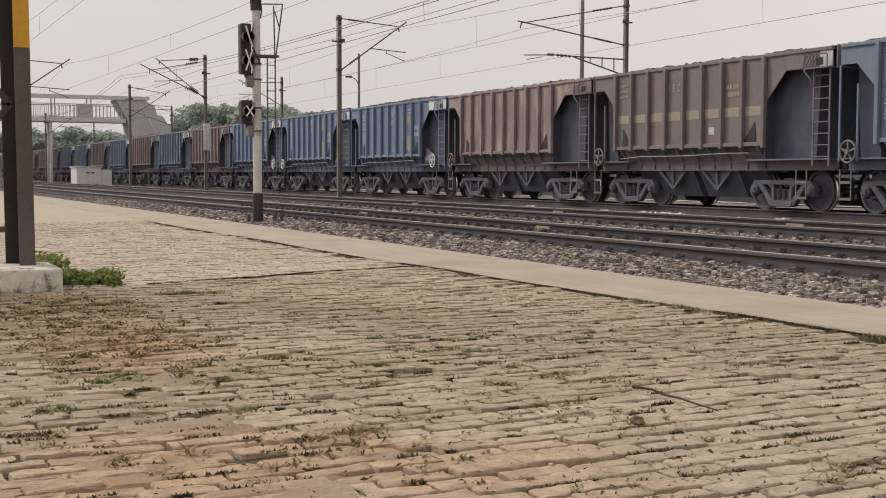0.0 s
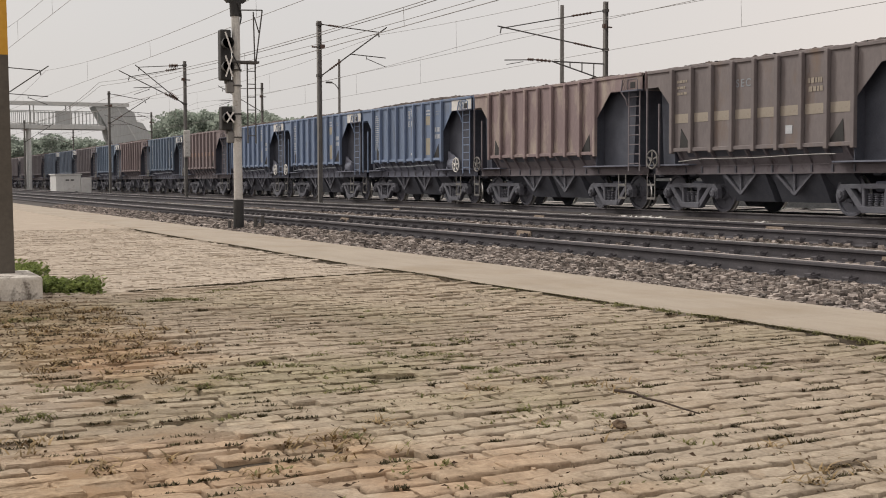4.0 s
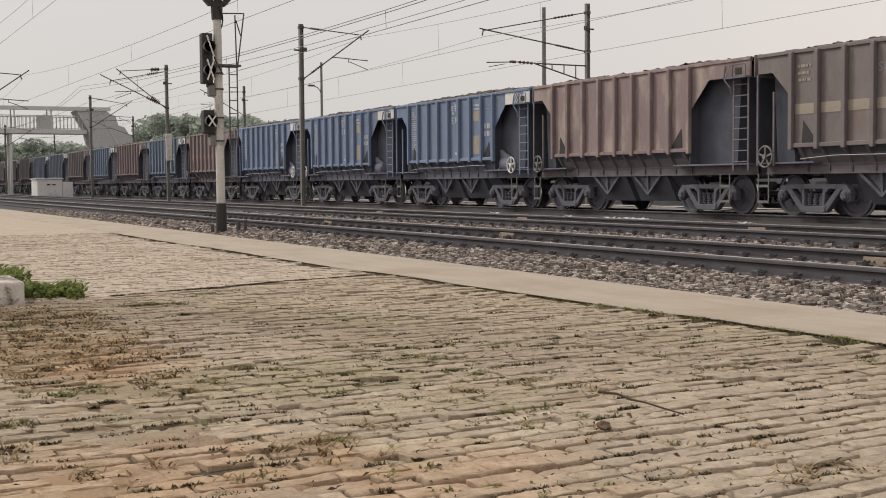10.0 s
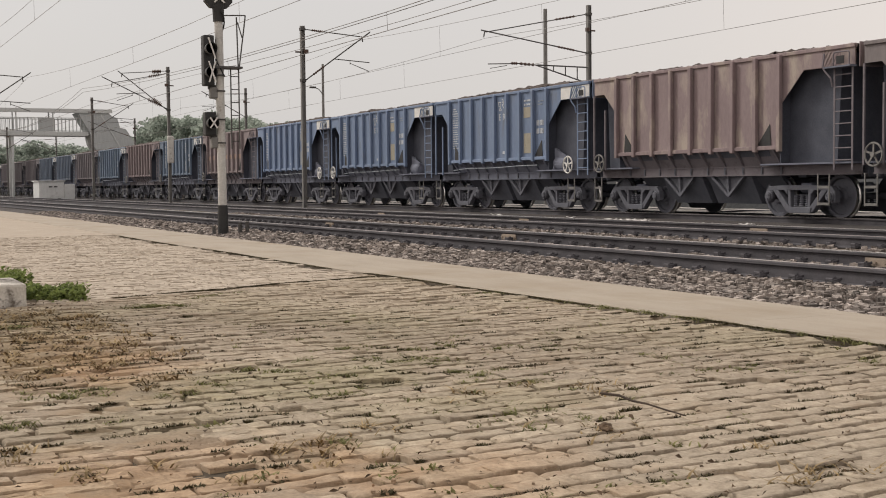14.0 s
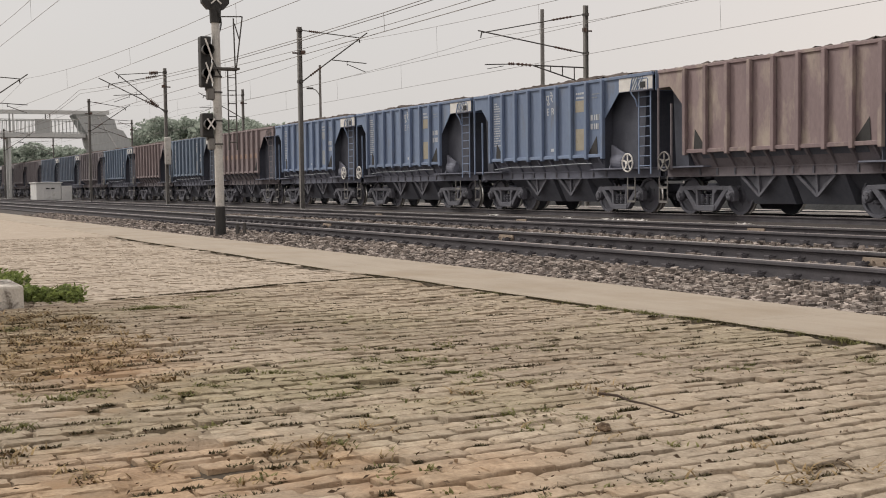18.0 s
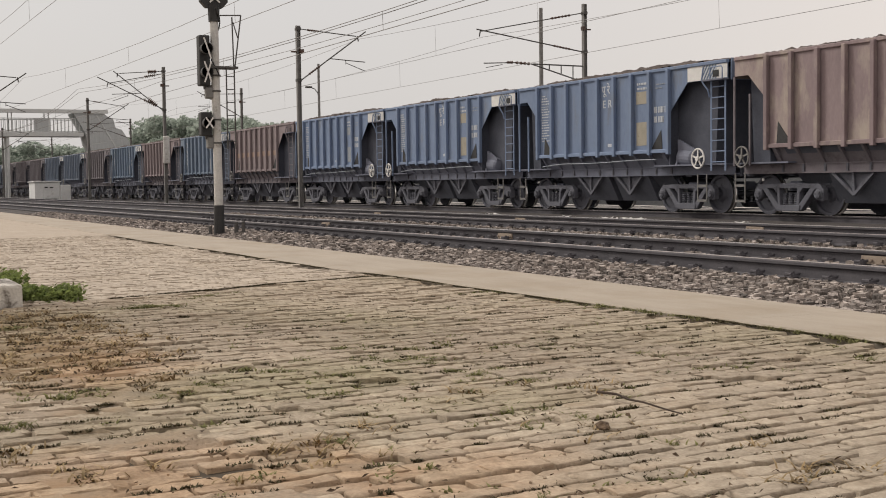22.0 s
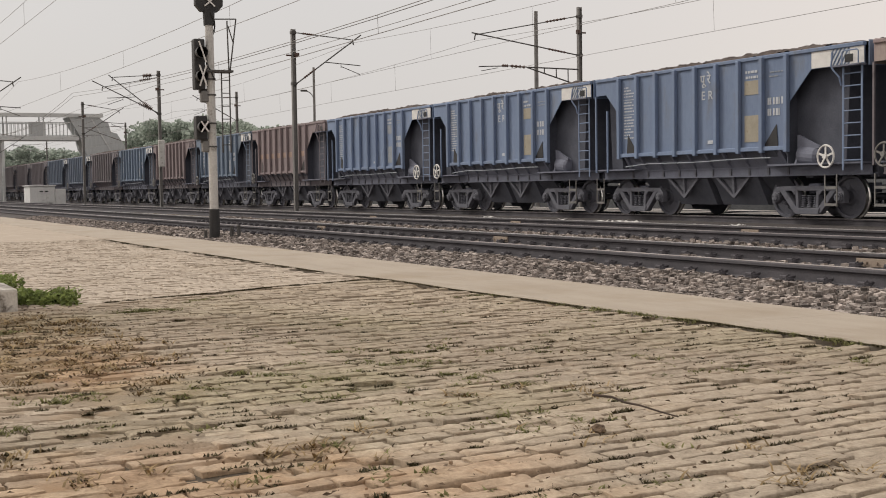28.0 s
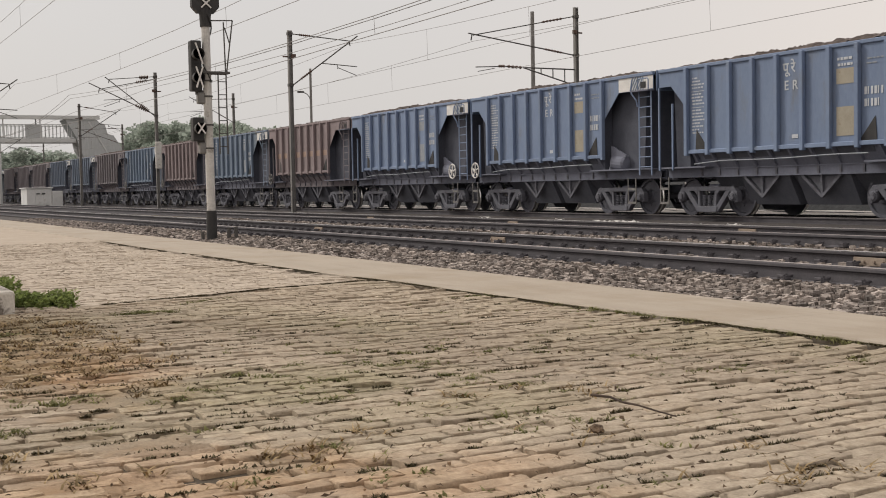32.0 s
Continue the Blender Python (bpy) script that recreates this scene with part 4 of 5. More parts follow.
def i_section(bm, w, d, z0, z1, t=0.014):
    """A rolled steel section in one piece, standing from z0 to z1."""
    half = [(-w / 2, -d / 2), (w / 2, -d / 2), (w / 2, -d / 2 + t), (t / 2, -d / 2 + t), (t / 2, d / 2 - t), (w / 2, d / 2 - t)]
    rim = half + [(-x, -y) for x, y in half]
    rows = [[bm.verts.new((x, y, z)) for x, y in rim] for z in (z0, z1)]
    for i in range(12):
        j = (i + 1) % 12
        bm.faces.new((rows[0][i], rows[0][j], rows[1][j], rows[1][i]))
    bm.faces.new(rows[0][::-1])
    bm.faces.new(rows[1])
    return bm


def bracket(m, x, reach, stay_z, foot_z, tip_z, over, reg, thick):
    """A hinged cantilever on the mast m, out to the wire at reach."""
    s = 1 if reach > 0 else -1
    e = Vector((x, reach, tip_z))
    br = thing("bracket", pose(0, 0, 0), "", "")
    br.parent = m
    a, b = Vector((0, s * 0.1, stay_z)), Vector((0, s * 0.1, foot_z))
    part("stay_tube", rod(B(), a, e + Vector((0, -s * 0.1, 0)), 0.022), DARKSTEEL, br)
    part("stay_insulator", insulator(B(), a + (e - a) * 0.12, a + (e - a) * 0.32, 6, thick), INSULATOR, br)
    top_end = e + Vector((0, s * over, over * 0.63))
    part("bracket_tube", rod(B(), b, top_end, 0.028), DARKSTEEL, br)
    part("bracket_insulator", insulator(B(), b + (top_end - b) * 0.12, b + (top_end - b) * 0.29, 6, thick), INSULATOR, br)
    part("catenary_clamp", rod(B(), e + Vector((0, -s * 0.05, 0.02)), e + Vector((0, -s * 0.0, -0.22)), 0.028), DARKSTEEL, br)
    if reg:
        c = b + (top_end - b) * 0.44
        d = Vector((x, reach + s * 0.3, c.z - 0.10))
        part("registration_tube", rod(B(), c, d, 0.02), DARKSTEEL, br)
        part("steady_arm", rod(B(), Vector((x, reach - s * 0.6, c.z - 0.16)), Vector((x, reach + s * 0.28, c.z - 0.48)), 0.016), DARKSTEEL, br)
        part("steady_link", rod(B(), Vector((x, reach - s * 0.6, c.z - 0.04)), Vector((x, reach - s * 0.6, c.z - 0.22)), 0.014), DARKSTEEL, br)
    return br


def mast(x, y, top, reach, stay_z, foot_z, tip_z, label, reg=True, base=-0.5, muff=True, over=0.35, thick=0.055):
    """A steel mast with a hinged bracket over the track at y + reach."""
    m = thing("overhead_line_mast", pose(x, y, 0), label, "mast", "masts of the overhead line")
    part("column", i_section(B(), 0.17, 0.17, base, top), GALV, m)
    if muff:
        part("foundation", box(B(), -0.35, 0.35, -0.35, 0.35, base - 0.3, base + 0.25, 0.03), CONCRETE, m)
    s = 1 if reach > 0 else -1
    bracket(m, 0, reach, stay_z, foot_z, tip_z, over, reg, thick)
    part("ear", rod(rod(B(), (0, -s * 0.05, top - 1.1), (0, -s * 0.32, top - 1.1), 0.035), (0.1, s * 0.12, top - 1.16), (0.1, s * 0.12, top - 1.0), 0.11), INSULATOR, m)
    for z in (stay_z, foot_z):
        part("collar", box(B(), -0.105, 0.105, -0.105, 0.105, z - 0.06, z + 0.06), DARKSTEEL, m)
    return m


mast(-49.9, 18.2, 7.64, 2.75, 7.5, 5.35, 7.3, "tall grey steel mast with a bracket over the coal train")
mc = mast(-72.9, 18.2, 7.95, -2.7, 7.7, 5.43, 7.5, "grey steel mast with two brackets over the middle track", over=0.2, thick=0.13)
bracket(mc, -0.9, -3.1, 7.55, 5.5, 7.0, 0.55, False, 0.11)
mast(-96.2, 18.2, 7.7, 2.75, 7.5, 5.3, 7.1, "grey steel mast with a bracket over the coal train")
mast(-145.5, 18.2, 7.7, 2.75, 7.5, 5.3, 7.1, "distant grey steel mast beside the coal train")
part("switch_box", box(B(), 0.09, 0.34, -0.16, 0.2, 2.3, 3.9, 0.05), POST_WHITE, mc, "pale switch box on the mast")
big = mast(-46.05, 30.0, 8.65, -5.2, 8.25, 6.57, 7.25, "heavy steel mast with two brackets behind the train", reg=False, over=0.12)
# lower lattice arm of that mast
arm = thing("lattice_arm", pose(0, 0, 0), "", "")
arm.parent = big
part("arm_tube", rod(B(), (0, -0.1, 5.95), (0, -2.6, 5.97), 0.03), DARKSTEEL, arm)
part("arm_strut", rod(B(), (0, -0.4, 5.35), (0, -2.7, 5.97), 0.03), DARKSTEEL, arm)
for y in (-0.6, -1.2, -1.8):
    part("arm_post", rod(B(), (0, y, 5.95), (0, y, 5.38 + 0.245 * (-y - 0.4)), 0.025), DARKSTEEL, arm)
part("arm_insulator", insulator(B(), (0, -2.75, 5.97), (0, -3.5, 6.0)), INSULATOR, arm)
part("arm_insulator", insulator(B(), (0, -3.6, 6.0), (0, -3.9, 6.0), 3), INSULATOR, arm)
part("arm_tip", rod(B(), (0, -3.5, 6.0), (0, -5.0, 5.93), 0.022), DARKSTEEL, arm)
part("steady_arm", rod(B(), (0, -4.1, 5.9), (0, -4.9, 5.75), 0.014), DARKSTEEL, arm)


def plain_pole(x, y, top, r, label, lamp=False):
    p = thing("lamp_post" if lamp else "pole", pose(x, y, 0), label, "lamp post" if lamp else "pole")
    part("shaft", rod(B(), (0, 0, -0.6), (0, 0, top), r, r * 0.8, 10), GALV, p)
    if lamp:
        bm = B()
        rod(bm, (0, 0, 6.75), (0.0, -0.1, 7.1), 0.03)
        rod(bm, (0, -0.1, 7.1), (0.0, -0.3, 7.33), 0.03)
        rod(bm, (0, -0.3, 7.33), (0.0, -0.55, 7.42), 0.03)
        part("arm", bm, GALV, p)
        part("lamp_head", box(B(), -0.1, 0.1, -0.95, -0.5, 7.38, 7.5, 0.03), DARKSTEEL, p)
    return p


plain_pole(-49.7, 30.0, 8.95, 0.11, "slim grey steel pole behind the coal train")
plain_pole(-78.4, 30.0, 9.0, 0.1, "slim grey lamp post behind the train", True)
mast(-95.5, 30.0, 8.65, -3.2, 8.2, 6.4, 8.1, "far grey mast behind the coal train")
for x, y, top in ((-135.0, 30.0, 8.3), (-186.0, 30.0, 8.3)):
    mast(x, y, top, -4.6, 7.9, 6.2, 7.7, "very distant grey mast behind the train")


def wire(name, y0, z0, x0, y1, z1, x1, r, sag=0.0, n=14):
    """A thin round wire from end to end, with its sag."""
    verts, faces = [], []
    way = Vector((x1 - x0, y1 - y0, z1 - z0)).normalized()
    side = way.cross(Vector((0, 0, 1)) if abs(way.z) < 0.9 else Vector((1, 0, 0))).normalized()
    rise = side.cross(way)
    for i in range(n + 1):
        u = i / n
        p = Vector((x0 + (x1 - x0) * u, y0 + (y1 - y0) * u, z0 + (z1 - z0) * u - 4 * sag * u * (1 - u)))
        verts += [tuple(p + r * (side * math.cos(a) + rise * math.sin(a))) for a in (k * math.pi / 3 for k in range(6))]
    for i in range(n):
        faces += [(6 * i + k, 6 * i + (k + 1) % 6, 6 * i + 6 + (k + 1) % 6, 6 * i + 6 + k) for k in range(6)]
    return raw(name, verts, faces, WIRE)


def overhead(y, spans, contact, catenary, mid, r, label):
    """Contact wire, sagging catenary and droppers along one track; spans: x of the supports."""
    o = thing("overhead_wires", pose(0, y, 0), label, "overhead wire", "overhead wires")
    for a, b in zip(spans, spans[1:]):
        place("contact_wire", wire("contact_wire", 0, contact(a), a, 0, contact(b), b, r), o)
        za, zb = catenary(a), catenary(b)
        low = mid(0.5 * (a + b))
        sag = 0.5 * (za + zb) - low
        place("catenary_wire", wire("catenary_wire", 0, za, a, 0, zb, b, r, sag), o)
        k = 6
        for i in range(1, k):
            u = i / k
            x = a + (b - a) * u
            zt, zc = za + (zb - za) * u - 4 * sag * u * (1 - u), contact(a) + (contact(b) - contact(a)) * u
            place("dropper", wire("dropper", 0, zt, x, 0, zc, x + 0.05, r * 0.6, 0, 1), o)
    return o


overhead(5.6, (-110, -62, -14, 34), lambda x: 5.78 - 0.004 * (x + 33), lambda x: 7.3, lambda x: 6.44, 0.0065, "thin dark overhead wires above the platform edge")
overhead(Y_1, (-160, -112, -61.2, 5.2, 60), lambda x: 4.70 - 0.0075 * (x + 30), lambda x: 6.12, lambda x: 5.16, 0.0065, "dark overhead wires above the platform track")
o2 = overhead(Y_2, (-160, -119, -72.9, 13, 60), lambda x: 4.94, lambda x: 6.55, lambda x: 5.43, 0.0105, "dark overhead wires above the middle track")
for a, b in ((-119, -72.9), (-72.9, 13)):
    place("feeder_wire", wire("feeder_wire", 0.05, 6.35, a, 0.05, 6.35, b, 0.0105, 0.98), o2)
overhead(20.95, (-190, -145.5, -96.2, -49.9, -5, 30), lambda x: 5.74 + 0.003 * (x + 45), lambda x: 7.18, lambda x: 6.66, 0.0075, "dark overhead wires above the coal train")
overhead(24.9, (-186, -141, -95.5, -46.05, 0, 40), lambda x: 5.56 + 0.002 * (x + 45), lambda x: 7.0, lambda x: 6.58, 0.0085, "dark overhead wires beyond the coal train")
ew = thing("earth_wire_run", pose(0, 17.9, 0), "thin dark earth wire along the masts", "overhead wire", "overhead wires")
for a, za, b, zb, sag in ((-145.5, 7.2, -96.2, 7.1, 0.25), (-96.2, 7.1, -72.9, 7.05, 0.1), (-72.9, 7.05, -49.9, 6.6, 0.03), (-49.9, 6.6, 0, 7.2, 0.28)):
    place("earth_wire", wire("earth_wire", 0, za, a, 0, zb, b, 0.011, sag), ew)
# bracket of a mast out of view, seen over the platform
mast(-61.2, 5.35, 7.2, 3.1, 6.3, 3.95, 6.12, "steel mast at the platform edge with a bracket over the track")

# ---- colour-light signal ----
sig = thing("railway_signal", pose(-23.55, 6.9, 0), "white signal post with black heads crossed out in white", "railway signal")
part("post", rod(B(), (0, 0, 0.5), (-0.06, 0.0, 4.3), 0.085, 0.08, 16), POST_WHITE, sig, "white painted tubular post")
part("post_foot", rod(B(), (0, 0, -0.12), (0, 0, 0.56), 0.105, 0.1, 16), BLACK, sig, "black painted foot of the post")
part("base_plate", box(B(), -0.25, 0.25, -0.25, 0.25, -0.16, -0.02, 0.02), DARKSTEEL, sig)
part("neck", rod(B(), (-0.06, 0, 4.1), (-0.06, 0, 4.42), 0.105, 0.12, 12), BLACK, sig)


def cross(parent, y, z, w, h, x=0.07, one=False):
    bm = B()
    bar(bm, (x, y - w, z + h), (x, y + w, z - h), 0.028, 0.012, (1, 0, 0))
    if not one:
        bar(bm, (x + 0.004, y - w, z - h), (x + 0.004, y + w, z + h), 0.028, 0.012, (1, 0, 0))
    part("white_cross", bm, WHITE, parent, "white strips that mark it out of use")


def head(y, z0, z1, w, name, lights):
    h = thing(name, pose(0, 0, 0), "", "")
    h.parent = sig
    bm = B()
    box(bm, -0.16, 0.05, y - w, y + w, z0, z1, 0.03, 2)
    part("housing", bm, BLACK, h)
    for z in lights:
        bm = B()
        lathe(bm, [(0.1, 0.0), (0.115, 0.18), (0.105, 0.18), (0.09, 0.0)], pose(0.05, y, z, 0, 90, 0), 18)
        part("hood", bm, BLACK, h)
        cross(h, y, z, w * 0.62, min(0.2, (z1 - z0) * 0.22), 0.25, z > 3.4)
    part("arm", box(B(), -0.1, -0.02, y, 0.0, z0 - 0.06, z0 + 0.02), DARKSTEEL, h)
    part("cable_box", box(B(), -0.12, 0.02, y + 0.02, y + 0.2, z0 - 0.24, z0 - 0.02, 0.02), GALV, h)
    return h


head(-0.225, 2.86, 3.83, 0.108, "main_head", (3.56, 3.11))
head(-0.215, 1.9, 2.36, 0.112, "calling_head", (2.14,))
rt = thing("route_head", pose(-0.06, 0, 0), "", "")
rt.parent = sig
bm = B()
prism(bm, [(-0.27, 4.48), (-0.16, 4.36), (0.16, 4.36), (0.27, 4.48), (0.27, 4.95), (-0.27, 4.95)], -0.05, 0.07)
part("housing", bm, BLACK, rt, m=pose(0, 0, 0, 0, 0, 90))
cross(rt, 0.0, 4.55, 0.10, 0.09, 0.09)
lad = thing("ladder", pose(0.02, 0.2, 0), "", "")
lad.parent = sig
for y in (0.0, 0.16):
    part("stile", bar(B(), (0, y, 1.65), (0, y, 3.25), 0.022, 0.022), DARKSTEEL, lad)
for k in range(6):
    part("rung", rod(B(), (0, 0, 1.8 + 0.25 * k), (0, 0.16, 1.8 + 0.25 * k), 0.009, seg=6), DARKSTEEL, lad)
part("stand", box(B(), -0.2, 0.1, -0.25, 0.42, 3.2, 3.24), DARKSTEEL, sig)
bm = B()
bar(bm, (0, 0.36, 3.22), (0, 0.34, 4.2), 0.022, 0.022)
bar(bm, (0, 0.38, 3.22), (0, 0.52, 4.24), 0.022, 0.022)
bar(bm, (0, 0.1, 4.22), (0, 0.52, 4.24), 0.022, 0.022)
rod(bm, (0, 0.36, 4.1), (0, 0.45, 3.8), 0.012)
part("guard_rail", bm, DARKSTEEL, sig)
for z in (2.75, 3.05, 2.2, 1.75):
    part("clamp", rod(B(), (-0.03, 0, z), (-0.03, 0, z + 0.03), 0.1, seg=14), DARKSTEEL, sig)
bm = B()
pts = [Vector((-0.02 + 0.1 * math.cos(a), 0.1 * math.sin(a), 4.35 - 0.19 * a)) for a in (k * 0.45 for k in range(16))]
for p, q in zip(pts, pts[1:]):
    rod(bm, p, q, 0.014, seg=6)
part("cable", bm, BLACK, sig)
for dx, dy, h in ((0.3, 0.42, 0.28), (0.5, 0.3, 0.24), (0.55, 0.52, 0.3), (0.1, -0.35, 0.2)):
    tagged(part("cable_stake", rod(B(), (0, 0, -0.1), (0, 0, h), 0.035, seg=8), DARKSTEEL, None, m=pose(-23.55 + dx, 6.9 + dy * 0.6, -0.05)), "short dark pipe stub beside the signal foot", "pipe", "pipe stubs at the signal")

# ---- platform mast with its plinth ----
pm = thing("platform_mast", pose(-10.9, 1.056, 0), "grey lattice mast with a yellow band on a plinth", "mast")
bm = B()
box(bm, -0.17, 0.63, -1.05, 0.345, -0.2, 0.172, 0.022, 2)
part("plinth", bm, CONCRETE, pm, "stained whitewashed concrete plinth")


def leaning(bm):
    """The mast leans a little towards its other leg."""
    for q in bm.verts:
        q.co.y -= 0.010 * q.co.z
    return bm


for y, s in ((0.187, 1), (-0.78, -1)):
    leg = part("channel", leaning(box(B(), -0.15, 0.15, y - 0.006, y + 0.006, 0.15, 8.0)), POLE_GREY, pm)
    part("front_flange", leaning(box(B(), 0.138, 0.152, *sorted((y - s * 0.12, y - s * 0.006)), 0.15, 8.0)), POLE_GREY, leg, "weathered grey steel flange")
    # black colour paints the shade that lies on the rear flange
    part("rear_flange", leaning(box(B(), -0.15, -0.136, *sorted((y - s * 0.20, y - s * 0.006)), 0.15, 8.0)), BLACK, leg, "rear flange blackened for the shade inside the mast")
    part("yellow_band", leaning(box(B(), 0.153, 0.156, *sorted((y - s * 0.122, y + s * 0.006)), 1.96, 3.36)), YELLOW, leg, "yellow painted band")
for k in range(10):
    z = 0.02 + 0.745 * k
    a, b = (z, z + 0.745) if k % 2 else (z + 0.745, z)
    if min(a, b) > 0.3:
        part("lacing_bar", leaning(bar(B(), (-0.128, -0.60, a), (-0.128, 0.06, b), 0.055, 0.01, (1, 0, 0))), POLE_GREY, pm)
part("tie_bar", leaning(bar(B(), (-0.128, -0.6, 0.46), (-0.128, 0.0, 0.46), 0.05, 0.01, (1, 0, 0))), POLE_GREY, pm)

# ---- relay cabinet ----
cb = thing("relay_cabinet", pose(-105.5, 16.4, 0), "white lineside equipment cabinet beside the tracks", "cabinet")
part("body", box(B(), -1.6, 1.6, -1.05, 0.9, -0.2, 1.42, 0.03), CABINET, cb)
part("lid", box(B(), -1.7, 1.7, -1.15, 1.0, 1.42, 1.5, 0.02), CABINET, cb)
part("annex", box(B(), -0.9, 1.9, 0.9, 1.7, -0.2, 1.2, 0.03), CABINET, cb)
for y in (-0.75, -0.1, 0.55):
    part("door", box(B(), 1.6, 1.63, y - 0.3, y + 0.3, 0.1, 1.3, 0.01), CABINET, cb)
for y in (-0.15, 0.25):
    part("vent", box(B(), 1.63, 1.65, y - 0.16, y + 0.12, 0.95, 1.05), BLACK, cb)
for y in (-0.2, 0.5):
    part("foot", box(B(), 1.55, 1.75, y - 0.1, y + 0.1, -0.2, 0.08), BLACK, cb)

# ---- footbridge ----
BX = -150.0
fb = thing("footbridge", pose(BX, 0, 0), "grey covered steel footbridge spanning the railway tracks", "footbridge")
part("deck", box(B(), -1.6, 1.6, -30, 27.6, 6.9, 7.35), BRIDGE_STEEL, fb)
part("roof", box(B(), -2.0, 2.0, -30, 30.3, 9.75, 9.98), BRIDGE_CLAD, fb)
part("fascia", box(B(), 2.0, 2.06, -30, 30.3, 9.55, 9.98), BRIDGE_STEEL, fb)
for sgn in (-1, 1):
    for z in (8.9, 7.42):
        part("handrail", box(B(), sgn * 1.55 - 0.04, sgn * 1.55 + 0.04, -30, 27.4, z, z + 0.09), BRIDGE_STEEL, fb)
    y = -29.0
    while y < 27.0:
        part("post", box(B(), sgn * 1.55 - 0.05, sgn * 1.55 + 0.05, y - 0.06, y + 0.06, 7.35, 9.75), BRIDGE_STEEL, fb)
        y += 4.05
baluster_me = mesh_of("baluster", box(B(), -0.03, 0.03, -0.035, 0.035, 7.45, 8.95), BRIDGE_STEEL)
y = 12.0
while y < 27.3:
    place("baluster", baluster_me, fb, pose(1.56, y, 0))
    place("baluster", baluster_me, fb, pose(-1.56, y + 0.15, 0))
    y += 0.42
part("panel", box(B(), 1.5, 1.6, 22.0, 23.6, 7.4, 8.9), BRIDGE_CLAD, fb)
bm = B()
along_x(bm, [(26.4, 9.6), (29.7, 9.75), (30.3, 9.2), (30.9, 9.0), (31.2, 7.9), (31.9, 7.7), (33.2, 5.6), (36.0, 1.0), (30.5, 1.0), (28.0, 6.0), (27.7, 7.3)], -1.9, 1.9)
part("stair_hood", bm, BRIDGE_CLAD, fb, "sheet-clad covered stairs")
part("stair_rail", bar(B(), (1.96, 29.0, 9.4), (1.96, 31.4, 5.2), 0.14, 0.05, (1, 0, 0)), BRIDGE_STEEL, fb)
for y in (19.2, 5.0, -12.0, 28.5):
    for sx in (-1.2, 1.2):
        part("leg", box(B(), sx - 0.13, sx + 0.13, y - 0.13, y + 0.13, -0.6, 6.9), BRIDGE_STEEL, fb)


# ---- trees ----
def crown_mesh(seed, w, h, leaves):
    """Many small leaf clumps in an uneven crown with gaps."""
    r = random.Random(seed)
    blobs = [(Vector((r.gauss(0, w * 0.33), r.gauss(0, w * 0.33), r.uniform(0.12, 0.95) * h)), r.uniform(0.16, 0.30) * w) for _ in range(16)]
    verts, faces = [], []
    for _ in range(leaves):
        c, rad = r.choice(blobs)
        d = Vector((r.gauss(0, 1), r.gauss(0, 1), r.gauss(0, 1))).normalized() * rad * r.uniform(0.55, 1.05)
        p = c + Vector((d.x, d.y, d.z * 0.75))
        s = r.uniform(0.12, 0.32) * w / 6
        n = Vector((r.gauss(0, 1), r.gauss(0, 1), r.gauss(0.6, 1))).normalized()
        t = n.orthogonal().normalized()
        b = n.cross(t)
        i = len(verts)
        verts += [tuple(p + t * s), tuple(p + b * s * 0.7 + n * s * 0.2), tuple(p - t * s), tuple(p - b * s * 0.7 + n * s * 0.2)]
        faces.append((i, i + 1, i + 2, i + 3))
    return raw("crown", verts, faces, LEAF_HAZED)


def trunk_mesh(seed, h):
    r = random.Random(seed)
    bm = B()
    rod(bm, (0, 0, -0.3), (0.1, 0.1, h * 0.5), 0.28, 0.16, 10)
    for _ in range(5):
        a, k = r.uniform(0, 6.28), r.uniform(0.28, 0.5)
        rod(bm, (0.05, 0.05, h * k), (math.cos(a) * h * 0.22, math.sin(a) * h * 0.22, h * (k + 0.3)), 0.11, 0.03, 6)
    return mesh_of("trunk", bm, BARK)


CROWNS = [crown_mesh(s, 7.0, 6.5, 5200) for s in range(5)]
TRUNK = trunk_mesh(3, 8)
rnd = random.Random(11)


def tree(x, y, size, k, wide=1.0):
    t = thing("tree", pose(x, y, -0.6, 0, 0, rnd.uniform(0, 360)), "hazy green broadleaf tree beyond the railway", "tree", "trees beyond the railway")
    place("trunk", TRUNK, t, Matrix.Diagonal((size, size, size, 1)))
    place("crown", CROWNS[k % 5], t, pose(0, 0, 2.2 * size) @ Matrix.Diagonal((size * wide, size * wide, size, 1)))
    return t


for i, (ratio, slope) in enumerate(((4.55, 0.150), (4.4, 0.170), (4.22, 0.198), (4.05, 0.188), (3.9, 0.205), (3.74, 0.208), (3.58, 0.195), (3.42, 0.182), (3.3, 0.165),
                                     (3.17, 0.150), (3.02, 0.158), (2.9, 0.142), (2.75, 0.125))):
    y = 52 + rnd.uniform(-3, 3)
    tree(-ratio * y, y, (1.55 + slope * y) / 8.9, i)
for i in range(16):
    tree(-262 + rnd.uniform(-8, 8), 26 + 3.4 * i, 1.06 + rnd.uniform(-0.12, 0.12), i, 1.3)

# ---- small things on the platform ----
stone_rnd = random.Random(4)


